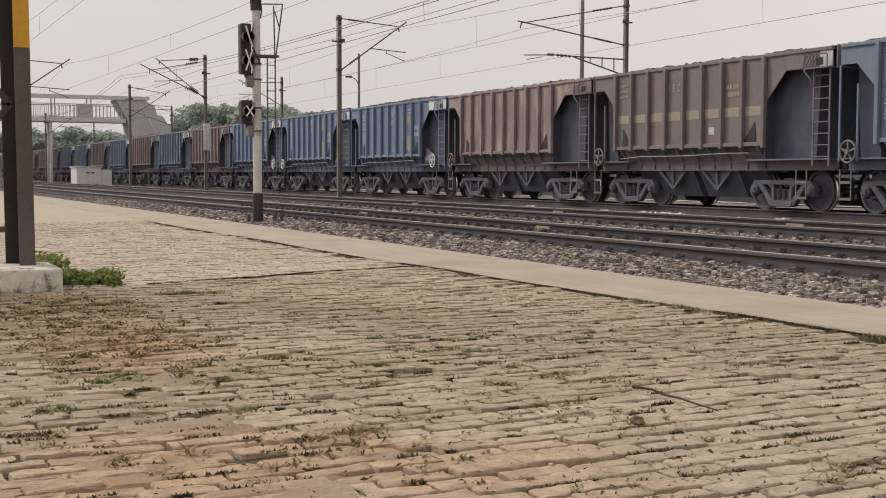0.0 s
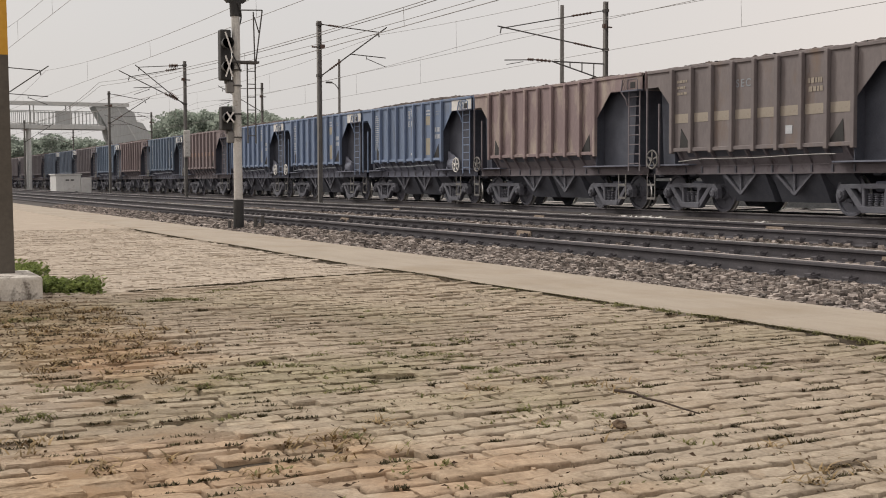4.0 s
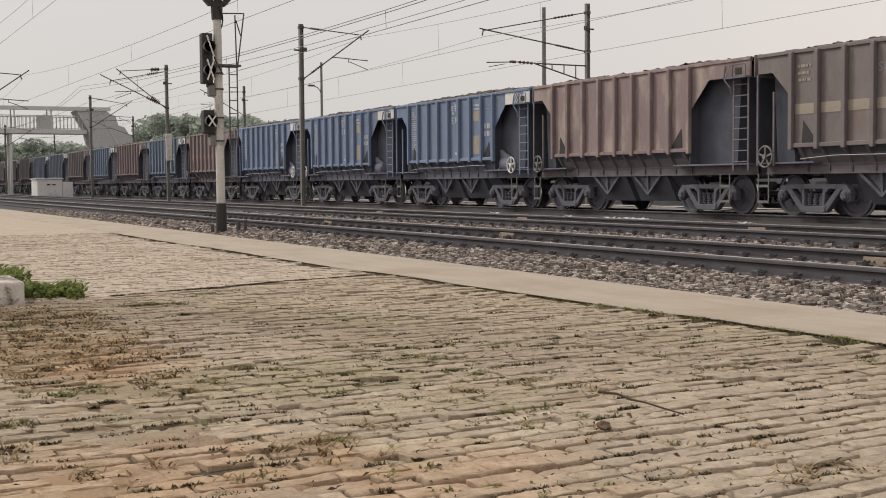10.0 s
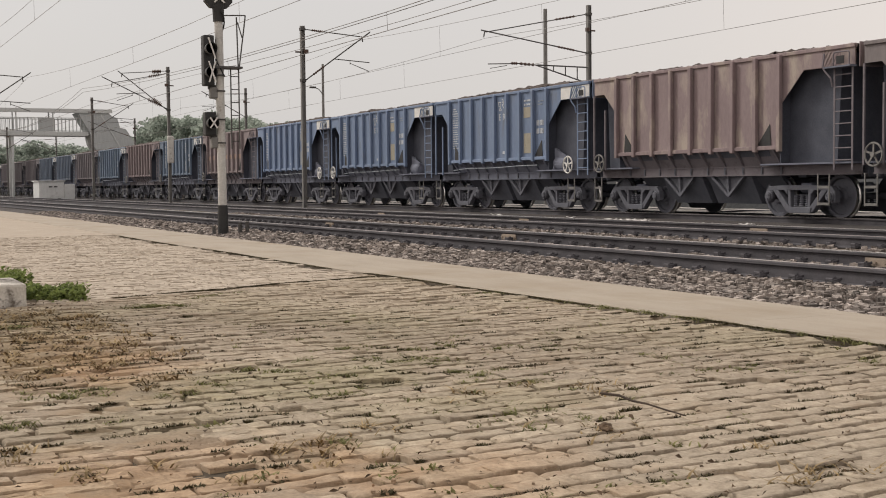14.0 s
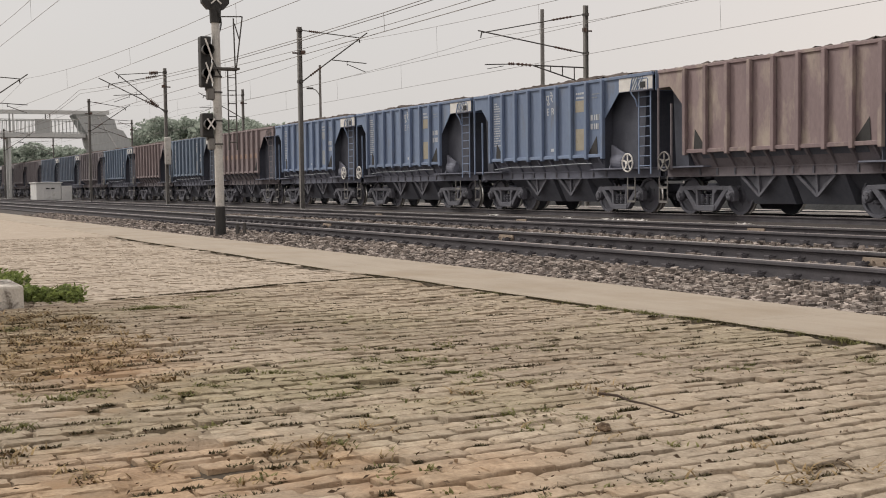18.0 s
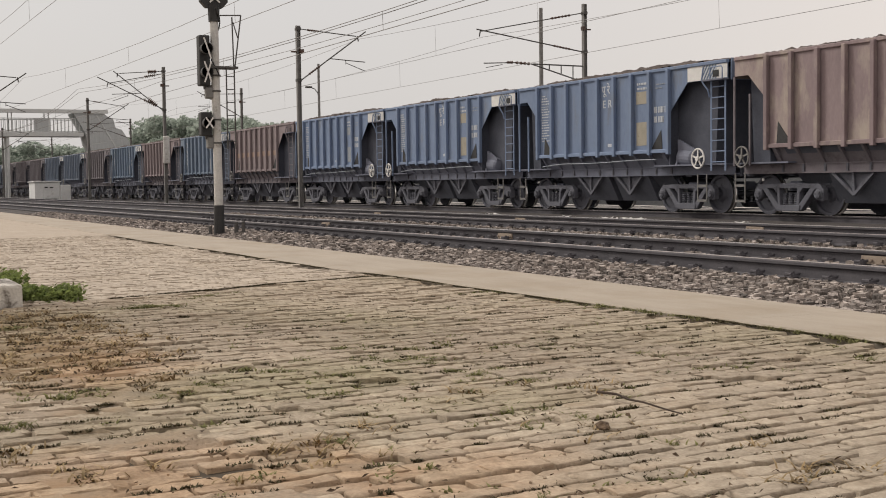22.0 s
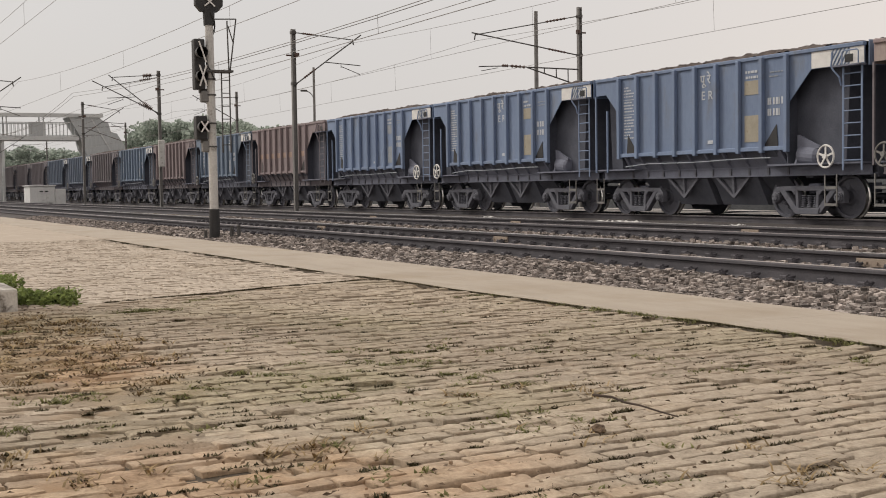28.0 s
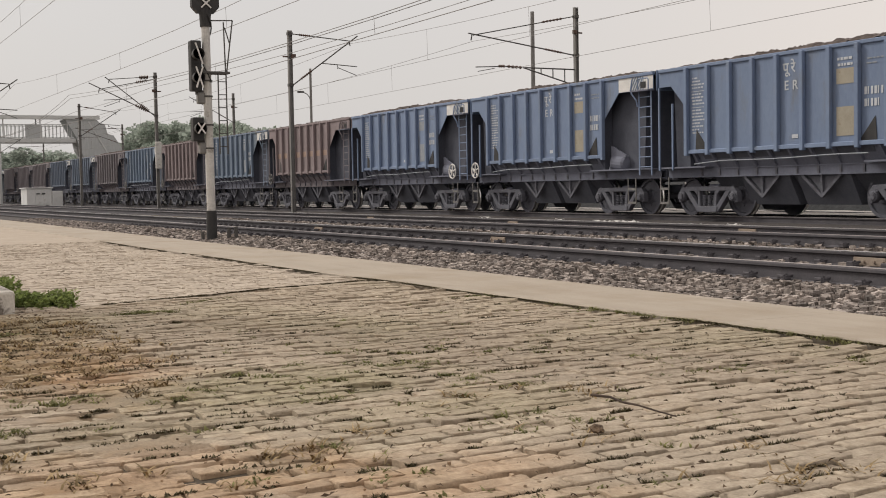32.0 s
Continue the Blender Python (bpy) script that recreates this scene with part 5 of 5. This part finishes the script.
def stone(verts, faces, x, y, z, s, r):
    """A rough, angular stone of 8 corners."""
    c, q = [], r.uniform(0, 6.283)
    ca, sa = math.cos(q), math.sin(q)
    for sx in (-1, 1):
        for sy in (-1, 1):
            for sz in (-1, 1):
                a, b, h = sx * s * r.uniform(0.45, 1.1), sy * s * r.uniform(0.4, 0.9), sz * s * r.uniform(0.5, 0.95)
                a += 0.3 * h * r.uniform(-1, 1)
                c.append((x + a * ca - b * sa, y + a * sa + b * ca, z + h + 0.25 * a * r.uniform(-1, 1)))
    i = len(verts)
    verts += c
    faces += [(i + a, i + b, i + d, i + e) for a, b, d, e in ((0, 1, 3, 2), (4, 6, 7, 5), (0, 4, 5, 1), (2, 3, 7, 6), (0, 2, 6, 4), (1, 5, 7, 3))]


bm = B()
pts = [(-4.46, 2.96), (-4.33, 2.97), (-4.22, 2.955), (-4.1, 2.945), (-3.98, 2.95), (-3.83, 2.93)]
pts = [Vector((x, y, swell(x, y) + 0.02 + 0.006 * (i % 2))) for i, (x, y) in enumerate(pts)]
for i, (p, q) in enumerate(zip(pts, pts[1:])):
    rod(bm, p, q, 0.0062 - 0.0006 * i, 0.0056 - 0.0006 * i, 6)
tagged(part("stick", bm, TWIG, None), "thin dry dark stick lying on the bricks", "stick")

bm = B()
bmesh.ops.create_icosphere(bm, subdivisions=3, radius=0.026)
for q in bm.verts:
    q.co *= 1 + 0.55 * noise.noise(q.co * 38) + 0.25 * noise.noise(q.co * 90)
    q.co.z *= 0.62
tagged(part("clod", bm, LITTER, None, m=pose(-3.84, 2.57, swell(-3.84, 2.57) + 0.014, 0, 0, 50) @ Matrix.Diagonal((1.0, 1.5, 1, 1))), "dark reddish clod of earth lying on the bricks", "clod")

rnd = random.Random(21)


def blades(spots, name, mat, label, count, tall, spread, lean):
    """Tufts of bent blades, joined."""
    verts, faces = [], []
    for x, y, k in spots:
        for _ in range(int(count * k)):
            a, rr = rnd.uniform(0, 6.283), abs(rnd.gauss(0, spread)) * (0.6 + 0.4 * k)
            px, py = x + rr * math.cos(a), y + rr * math.sin(a) * 0.9
            pz = swell(px, py) - 0.012
            h, w = tall * rnd.uniform(0.4, 1.1) * (0.7 + 0.3 * k), rnd.uniform(0.0025, 0.005)
            b = rnd.uniform(0, 6.283)
            dx, dy = math.cos(b) * lean * h, math.sin(b) * lean * h
            sx, sy = -math.sin(b) * w, math.cos(b) * w
            i = len(verts)
            verts += [(px - sx, py - sy, pz), (px + sx, py + sy, pz), (px + dx * 0.4 - sx, py + dy * 0.4 - sy, pz + h * 0.65),
                      (px + dx * 0.4 + sx, py + dy * 0.4 + sy, pz + h * 0.65), (px + dx * 1.3, py + dy * 1.3, pz + h)]
            faces += [(i, i + 1, i + 3, i + 2), (i + 2, i + 3, i + 4)]
    return tagged(place(name, raw(name, verts, faces, mat)), label, "grass", kind="stuff")


GREEN_AT = [(-9.67, 2.25), (-7.76, 5.20), (-7.32, 5.26), (-9.27, 5.0), (-6.11, 3.71), (-5.33, 3.92), (-4.81, 4.03), (-4.68, 4.76), (-5.21, 5.2),
            (-6.44, 3.22), (-6.29, 2.29), (-6.63, 2.63), (-6.11, 2.61), (-5.95, 2.81), (-5.46, 2.76), (-5.98, 2.0), (-5.68, 1.62), (-5.8, 0.92),
            (-5.15, 2.04), (-5.66, 2.21), (-5.31, 2.84), (-5.28, 3.08), (-5.15, 0.68), (-5.8, 1.07), (-4.34, 2.45), (-4.04, 2.61), (-5.77, 2.79)]
DRY_AT = [(-7.75, 1.75), (-6.61, 1.28), (-6.38, 0.91), (-4.11, 0.77), (-4.17, 1.39), (-4.6, 0.59), (-4.63, 3.05), (-4.23, 1.58), (-4.37, 1.84),
          (-3.83, 2.55), (-3.02, 2.81), (-2.89, 2.62), (-4.91, 2.54), (-6.06, 1.47), (-8.76, 1.25), (-9.05, 1.45), (-9.15, 1.66), (-7.84, 1.02),
          (-7.69, 1.29), (-9.22, 1.16), (-8.35, 1.62)]
spots = [(x, y, 0.7) for x, y in GREEN_AT]
spots += [(-9.52 + rnd.gauss(0, 0.03), 2.24 + rnd.gauss(0, 0.11), rnd.uniform(0.6, 1.0)) for _ in range(16)]
spots += [(-10.12 - 0.3 * k + rnd.gauss(0, 0.02), 2.72 + 0.5 * k, rnd.uniform(0.15, 0.4)) for k in (rnd.random() for _ in range(12))]
spots += [(-8.66 + rnd.gauss(0, 0.06), 1.1 + rnd.gauss(0, 0.08), rnd.uniform(0.4, 0.8)) for _ in range(10)]
spots += [(x + rnd.gauss(0, 0.12), y + rnd.gauss(0, 0.16), rnd.uniform(0.2, 0.6)) for x, y in GREEN_AT for _ in range(4)]
spots += [(rnd.uniform(-9, -2.9), 0, rnd.uniform(0.1, 0.35)) for _ in range(150)]
spots = [(x, y if y else rnd.uniform(0.25, 0.9) * -x, k) for x, y, k in spots]
spots += [(x, coping_in(x) - 0.03, rnd.uniform(0.15, 0.5)) for x in [rnd.uniform(-8.6, -4.6) for _ in range(34)]]
spots = [(x, y, k) for x, y, k in spots if y < coping_in(x)]
blades(spots, "grass_tufts", GRASS, "short green grass growing in the brick joints", 60, 0.026, 0.055, 1.5)
spots = [(x, y, 0.8) for x, y in DRY_AT]
spots += [(x + rnd.gauss(0, 0.2), y + rnd.gauss(0, 0.2), rnd.uniform(0.2, 0.6)) for x, y in DRY_AT for _ in range(3)]
spots += [(x, y, 0.5) for x, y in ((rnd.uniform(-9.8, -6.5), rnd.uniform(0.7, 1.9)) for _ in range(110)) if bare(x, y) > 0.2]
blades(spots, "dry_grass", DRY, "dry straw-coloured grass and dead weeds on the paving", 30, 0.04, 0.06, 1.8)
# the leafy weeds at the plinth
weed = []
for _ in range(150):
    a = rnd.random()
    weed.append((-10.95 + 0.2 * a + rnd.gauss(0, 0.13), 1.50 + 0.37 * a + rnd.gauss(0, 0.05), rnd.uniform(0.3, 0.62) + 0.14 * math.sin(9 * a)))
weed += [(-12.75 + rnd.gauss(0, 0.3), 1.56 + rnd.gauss(0, 0.085), rnd.uniform(0.4, 0.95)) for _ in range(55)]
verts, faces = [], []
for x, y, k in weed:
    for _ in range(26):
        a, h = rnd.uniform(0, 6.283), rnd.uniform(0.02, 0.20) * k
        px, py, pz = x + 0.07 * math.cos(a) * k, y + 0.07 * math.sin(a) * k, swell(x, y) - 0.02 + h
        n = Vector((rnd.gauss(0, 1), rnd.gauss(0, 1), 1.2)).normalized()
        t = n.orthogonal().normalized() * rnd.uniform(0.012, 0.03)
        b = n.cross(t) * 0.55
        i = len(verts)
        p = Vector((px, py, pz))
        verts += [tuple(p + t), tuple(p + b), tuple(p - t), tuple(p - b)]
        faces.append((i, i + 1, i + 2, i + 3))
tagged(place("weeds", raw("weeds", verts, faces, WEED)), "leafy green weeds beside the concrete plinth", "weeds", kind="stuff")

# pebbles and leaf litter
v, f = [], []
for _ in range(420):
    x = -2.8 - 9 * stone_rnd.random() ** 1.4
    y = stone_rnd.uniform(0.2, 1.0) * -x
    if y < EDGE_IN - 0.05:
        stone(v, f, x, y, swell(x, y) + 0.002, stone_rnd.uniform(0.003, 0.008), stone_rnd)
tagged(place("pebbles", raw("pebbles", v, f, BRICK_FIELD)), "small loose brick crumbs on the paving", "rubble", kind="stuff")

# dead leaves and scraps
v, f = [], []
for i in range(2600):
    if i % 3:
        x, y = -8.2 + stone_rnd.gauss(0, 1.3), 1.15 + stone_rnd.gauss(0, 0.42)
    else:
        x = -2.8 - 8 * stone_rnd.random() ** 1.3
        y = stone_rnd.uniform(0.2, 1.0) * -x
    if not y < EDGE_IN - 0.05:
        continue
    n = Vector((stone_rnd.gauss(0, 0.5), stone_rnd.gauss(0, 0.5), 1)).normalized()
    t = n.orthogonal().normalized() * stone_rnd.uniform(0.005, 0.017)
    t.rotate(Euler((0, 0, stone_rnd.uniform(0, 6.28))))
    b = n.cross(t) * stone_rnd.uniform(0.3, 0.7)
    p = Vector((x, y, swell(x, y) + stone_rnd.uniform(-0.004, 0.012)))
    i = len(v)
    v += [tuple(p + t), tuple(p + b + n * 0.004), tuple(p - t), tuple(p - b + n * 0.004)]
    f.append((i, i + 1, i + 2, i + 3))
tagged(place("leaf_litter", raw("leaf_litter", v, f, LITTER)), "dead brown leaves and scraps scattered on the paving", "leaf litter", kind="stuff")

# ballast stones
v, f = [], []


def bed_z(y):
    prof = ((6.38, -0.075), (6.9, -0.06), (7.35, -0.01), (10.1, -0.01), (10.9, -0.05), (11.6, -0.05), (12.0, -0.02), (14.7, -0.02), (15.6, -0.06), (17.6, -0.05))
    for (a, p), (b, q) in zip(prof, prof[1:]):
        if a <= y <= b:
            return p + (q - p) * (y - a) / (b - a)
    return -0.05


for y0, y1, x0, x1, count, size in ((6.40, 7.68, -16, -4.5, 17000, 0.025), (6.40, 7.68, -48, -16, 17000, 0.031), (9.7, 12.25, -40, -6, 12000, 0.032),
                                    (7.9, 9.5, -20, -5, 3000, 0.03), (14.3, 16.5, -45, -12, 5000, 0.034)):
    for _ in range(count):
        y = stone_rnd.uniform(y0, y1)
        stone(v, f, stone_rnd.uniform(x0, x1), y, bed_z(y) + stone_rnd.uniform(-0.010, 0.055), size * stone_rnd.uniform(0.6, 1.55), stone_rnd)
tagged(place("ballast_stones", raw("ballast_stones", v, f, BALLAST)), "loose grey and brown crushed ballast stones", "ballast", kind="stuff")

# flat ground beyond the coal train, painted pale as if sunlit, and a siding's rail
v, f = [], []
n = 120
for i in range(n + 1):
    x = -75 + 70 * i / n
    a = 23.05 + 0.12 * noise.noise(Vector((x * 0.5, 0, 6)))
    b = 28.0 + 0.4 * noise.noise(Vector((x * 0.6, 4, 6))) + 0.15 * noise.noise(Vector((x * 2.5, 4, 6)))
    v += [(x, a + (b - a) * k / 9, 0.01 + 0.03 * noise.noise(Vector((x * 1.7, k * 0.9, 2))) - 0.12 * (k == 9) - 0.12 * (k == 0)) for k in range(10)]
    if i and noise.noise(Vector((x * 0.35, 9, 1))) > -0.32:
        f += [(10 * i - 10 + k, 10 * i + k, 10 * i + k + 1, 10 * i - 9 + k) for k in range(9)]
tagged(place("ash_strip", raw("ash_strip", v, f, SUNLIT_GROUND)), "flat ground beside the rails in a pale sunlit colour", "ash", kind="structure")
bm = B()
along_x(bm, rail_outline(25.75, 0.04, 0.0), -420, 90)
siding = tagged(part("siding_rail", bm, RAIL_SIDE, None), "rusty rail of the siding beyond the train", "rail", kind="structure")
part("rail_head", box(B(), -420, 90, 25.72, 25.78, 0.036, 0.0415), RAIL_TOP, siding, "polished running band of the rail")

# white scraps of paper on the ballast before the train
for x, y, w in ((-26.5, 17.9, 0.16), (-25.8, 17.9, 0.22), (-25.55, 18.0, 0.26), (-25.1, 17.9, 0.16), (-22.2, 17.5, 0.2), (-21.3, 17.9, 0.17), (-28.4, 17.9, 0.12), (-33.0, 18.1, 0.2)):
    bm = B()
    bmesh.ops.create_grid(bm, x_segments=5, y_segments=4, size=0.5, matrix=Matrix.Diagonal((w * 2, w * 1.3, 1, 1)))
    for q in bm.verts:
        q.co.z += 0.07 * noise.noise(q.co * 9 + Vector((x, y, 0))) + 0.045
    bmesh.ops.solidify(bm, geom=bm.faces[:], thickness=0.006)
    tagged(part("paper_scrap", bm, WHITE, None, m=pose(x, y, -0.045, 0, 0, rnd.uniform(0, 180))), "crumpled white scrap of paper lying on ballast", "litter", "paper scraps before the train")


# low dark bank behind the train, added to close the bright view beneath it
bm = B()
along_x(bm, [(30.8, -0.6), (31.4, 0.6), (32.2, 1.35), (33.0, 1.5), (33.7, 0.7), (34.2, -0.6)], -420, 90)
tagged(part("earth_bank", bm, BACKING, None), "added dark bank that closes the view beneath the train", "bank", kind="structure")


# ---- paving bricks ----
def brick_mesh(seed, length=0.240, width=0.1025):
    """A worn brick: bowed, chipped outline, broken rim and a dished, pitted top."""
    r = random.Random(seed)
    outline = []
    for a, b in (((-1, -1), (1, -1)), ((1, -1), (1, 1)), ((1, 1), (-1, 1)), ((-1, 1), (-1, -1))):
        n = 6 if a[1] == b[1] else 3
        for k in range(n):
            u = k / n
            outline.append(((a[0] + (b[0] - a[0]) * u) * length / 2, (a[1] + (b[1] - a[1]) * u) * width / 2))
    chip = [0.26 * r.random() if r.random() < 0.18 else 0.05 * r.random() for _ in outline]
    outline = [(x * (1 - 0.03 * r.random() - 0.14 * c * (abs(x) > length * 0.4)), y * (1 - c - 0.03 * r.random())) for (x, y), c in zip(outline, chip)]
    worn = [r.uniform(0.4, 1.0) if r.random() < 0.65 else r.uniform(1.2, 2.4) for _ in outline]
    dish = r.uniform(-0.001, 0.004)
    rows = []
    for inset, z in ((0.0, -0.05), (0.0, -0.008), (0.0015, -0.0025), (0.0065, 0.0), (0.026, -dish)):
        rows.append([(y * (1 - 2 * inset * k / width) + r.uniform(-0.0025, 0.0025), x * (1 - 2 * inset * k / length) + r.uniform(-0.0025, 0.0025),
                      z * k + r.uniform(-0.003, 0.0015) if z > -0.03 else z) for (x, y), k in zip(outline, worn if inset < 0.02 else [1.0] * len(outline))])
    verts = [p for row in rows for p in row]
    n = len(outline)
    top = len(rows) - 1
    faces = [(a * n + i, a * n + (i + 1) % n, (a + 1) * n + (i + 1) % n, (a + 1) * n + i) for a in range(top) for i in range(n)]
    faces.append(tuple(top * n + i for i in range(n)))
    me = raw("brick", verts, faces, BRICK)
    me.polygons.foreach_set("use_smooth", [q >= n for q in range(len(faces))])
    return me, verts, faces


BRICKS = [brick_mesh(100 + s) for s in range(18)]
ROW, LONG, SKEW = 0.111, 0.243, -6.0
paving = thing("brick_paving", Matrix.Identity(4), "worn sandy brick paving with grassy joints", "paving", kind="structure")
field_v, field_f = [], []
far_v, far_f = [], []
br = random.Random(9)
singles = 0
joints = []
cs, sn = math.cos(radians(SKEW)), math.sin(radians(SKEW))
row = -42
while row < 212:
    across = -20 * LONG + (0.5 * LONG if row % 2 else 0) + br.uniform(-0.03, 0.03)
    off = br.uniform(-0.008, 0.008)
    while across < 7.5:
        # rows run across the platform, a little askew
        px = -1.6 - row * ROW * cs + across * sn * 0.6 + off
        py = across
        across += LONG * br.uniform(0.97, 1.05)
        if not (-24.4 < px < 3.0 and -2.5 < py < coping_in(px) - 0.162):
            continue
        x, y = px + br.uniform(-0.006, 0.006), py + br.uniform(-0.008, 0.008)
        if -11.15 < x < -10.2 and y < 1.48:
            continue
        under = bare(x, y)
        sunk = br.random() < 0.03
        beyond = x < crack(y)
        calm = 0.75 if beyond else 1.0
        z = swell(x, y) + calm * br.gauss(0, 0.0040) - (0.014 * calm if sunk else 0) - 0.014 * under
        if br.random() < 0.0008:
            continue
        if 2.2 < y and abs(x - crack(y)) < 0.062 + 0.03 * noise.noise(Vector((y * 4, 8, 0))):
            continue
        if x > -9.5 and br.random() < (0.42 if x > -6.5 else 0.28):
            joints.append((x + ROW * 0.5, y + br.uniform(-0.1, 0.1), br.uniform(0.25, 1.0)))
        k = br.randrange(len(BRICKS))
        m = pose(x, y, z, calm * br.gauss(0, 0.8), calm * br.gauss(-0.4, 1.5), br.gauss(0, 1.5) * calm - SKEW * 0.6)
        if beyond:
            m = m @ Matrix.Diagonal((br.uniform(0.95, 1.06), br.uniform(0.93, 1.02), 1, 1))
        elif br.random() < 0.3:
            m = m @ Matrix.Diagonal((br.uniform(0.92, 1.03), br.uniform(0.93, 1.03), 1, 1))
        if singles < 300 and -5.3 < x < -2.0 and 0.22 * -x - 0.1 < y < 1.12 * -x + 0.1:
            place("brick", BRICKS[k][0], paving, m)
            singles += 1
        else:
            v, f = (far_v, far_f) if beyond else (field_v, field_f)
            i = len(v)
            v += [tuple(m @ Vector(p)) for p in BRICKS[k][1]]
            f += [tuple(i + q for q in face) for face in BRICKS[k][2]]
    row += 1
tagged(place("brick_field", raw("brick_field", field_v, field_f, BRICK_FIELD), paving), kind="stuff")
tagged(place("paver_field", raw("paver_field", far_v, far_f, PAVER), paving), kind="stuff")


# weeds and dark debris that have settled in the long joints
# dark stubble stands in for the shadow in the crack and coping gap
for i in range(130):
    y = 2.15 + 2.75 * br.random()
    joints.append((crack(y) - 0.02, y, br.uniform(0.2, 0.8)))
for i in range(620):
    x = -24.0 + 20.0 * i / 620
    for k in range(4):
        if noise.noise(Vector((x * 0.6, 3.0, 0))) > -0.25:
            joints.append((x + 0.008 * k, coping_in(x) - 0.022 + br.gauss(0, 0.004), 0.12))
verts, faces = [], []
for x, y, k in joints:
    half = 0.015 + 0.14 * k * br.random()
    for _ in range(int(70 * k) + 8):
        py = y + br.uniform(-half, half)
        px, pz = x + br.gauss(0, 0.008) + (py - y) * -0.063, swell(x, py) - 0.008
        h, w = br.uniform(0.006, 0.019) * (0.5 + 0.5 * k), br.uniform(0.003, 0.0065)
        q = br.uniform(0, 6.283)
        dx, dy = math.cos(q) * h * 1.1, math.sin(q) * h * 1.1
        i = len(verts)
        verts += [(px - math.sin(q) * w, py + math.cos(q) * w, pz), (px + math.sin(q) * w, py - math.cos(q) * w, pz), (px + dx, py + dy, pz + h)]
        faces.append((i, i + 1, i + 2))
tagged(place("joint_weeds", raw("joint_weeds", verts, faces, JOINT_WEED_SHADE)), "dark weeds in brick joints, stubble as crack and coping shadow", "weeds", kind="stuff")


# ---- the rolling train ----
def rolled(t):
    """Metres that the train has rolled at t seconds: a slowing roll."""
    return 0.0884 + 0.97172 * t - 0.0059394 * t ** 2 + 2.41022e-5 * t ** 3 + 1.0194e-6 * t ** 4


def motions():
    times = [0.5 * i for i in range(65)]
    for w, x in WAGONS:
        walk(w, [(t, pose(x + rolled(t), Y_3, RAIL_3)) for t in times])
    for ws, dx in WHEELSETS:
        walk(ws, [(t, pose(dx, 0, 0.5) @ Matrix.Rotation(rolled(t) / 0.5, 4, "Y")) for t in times])


motions()
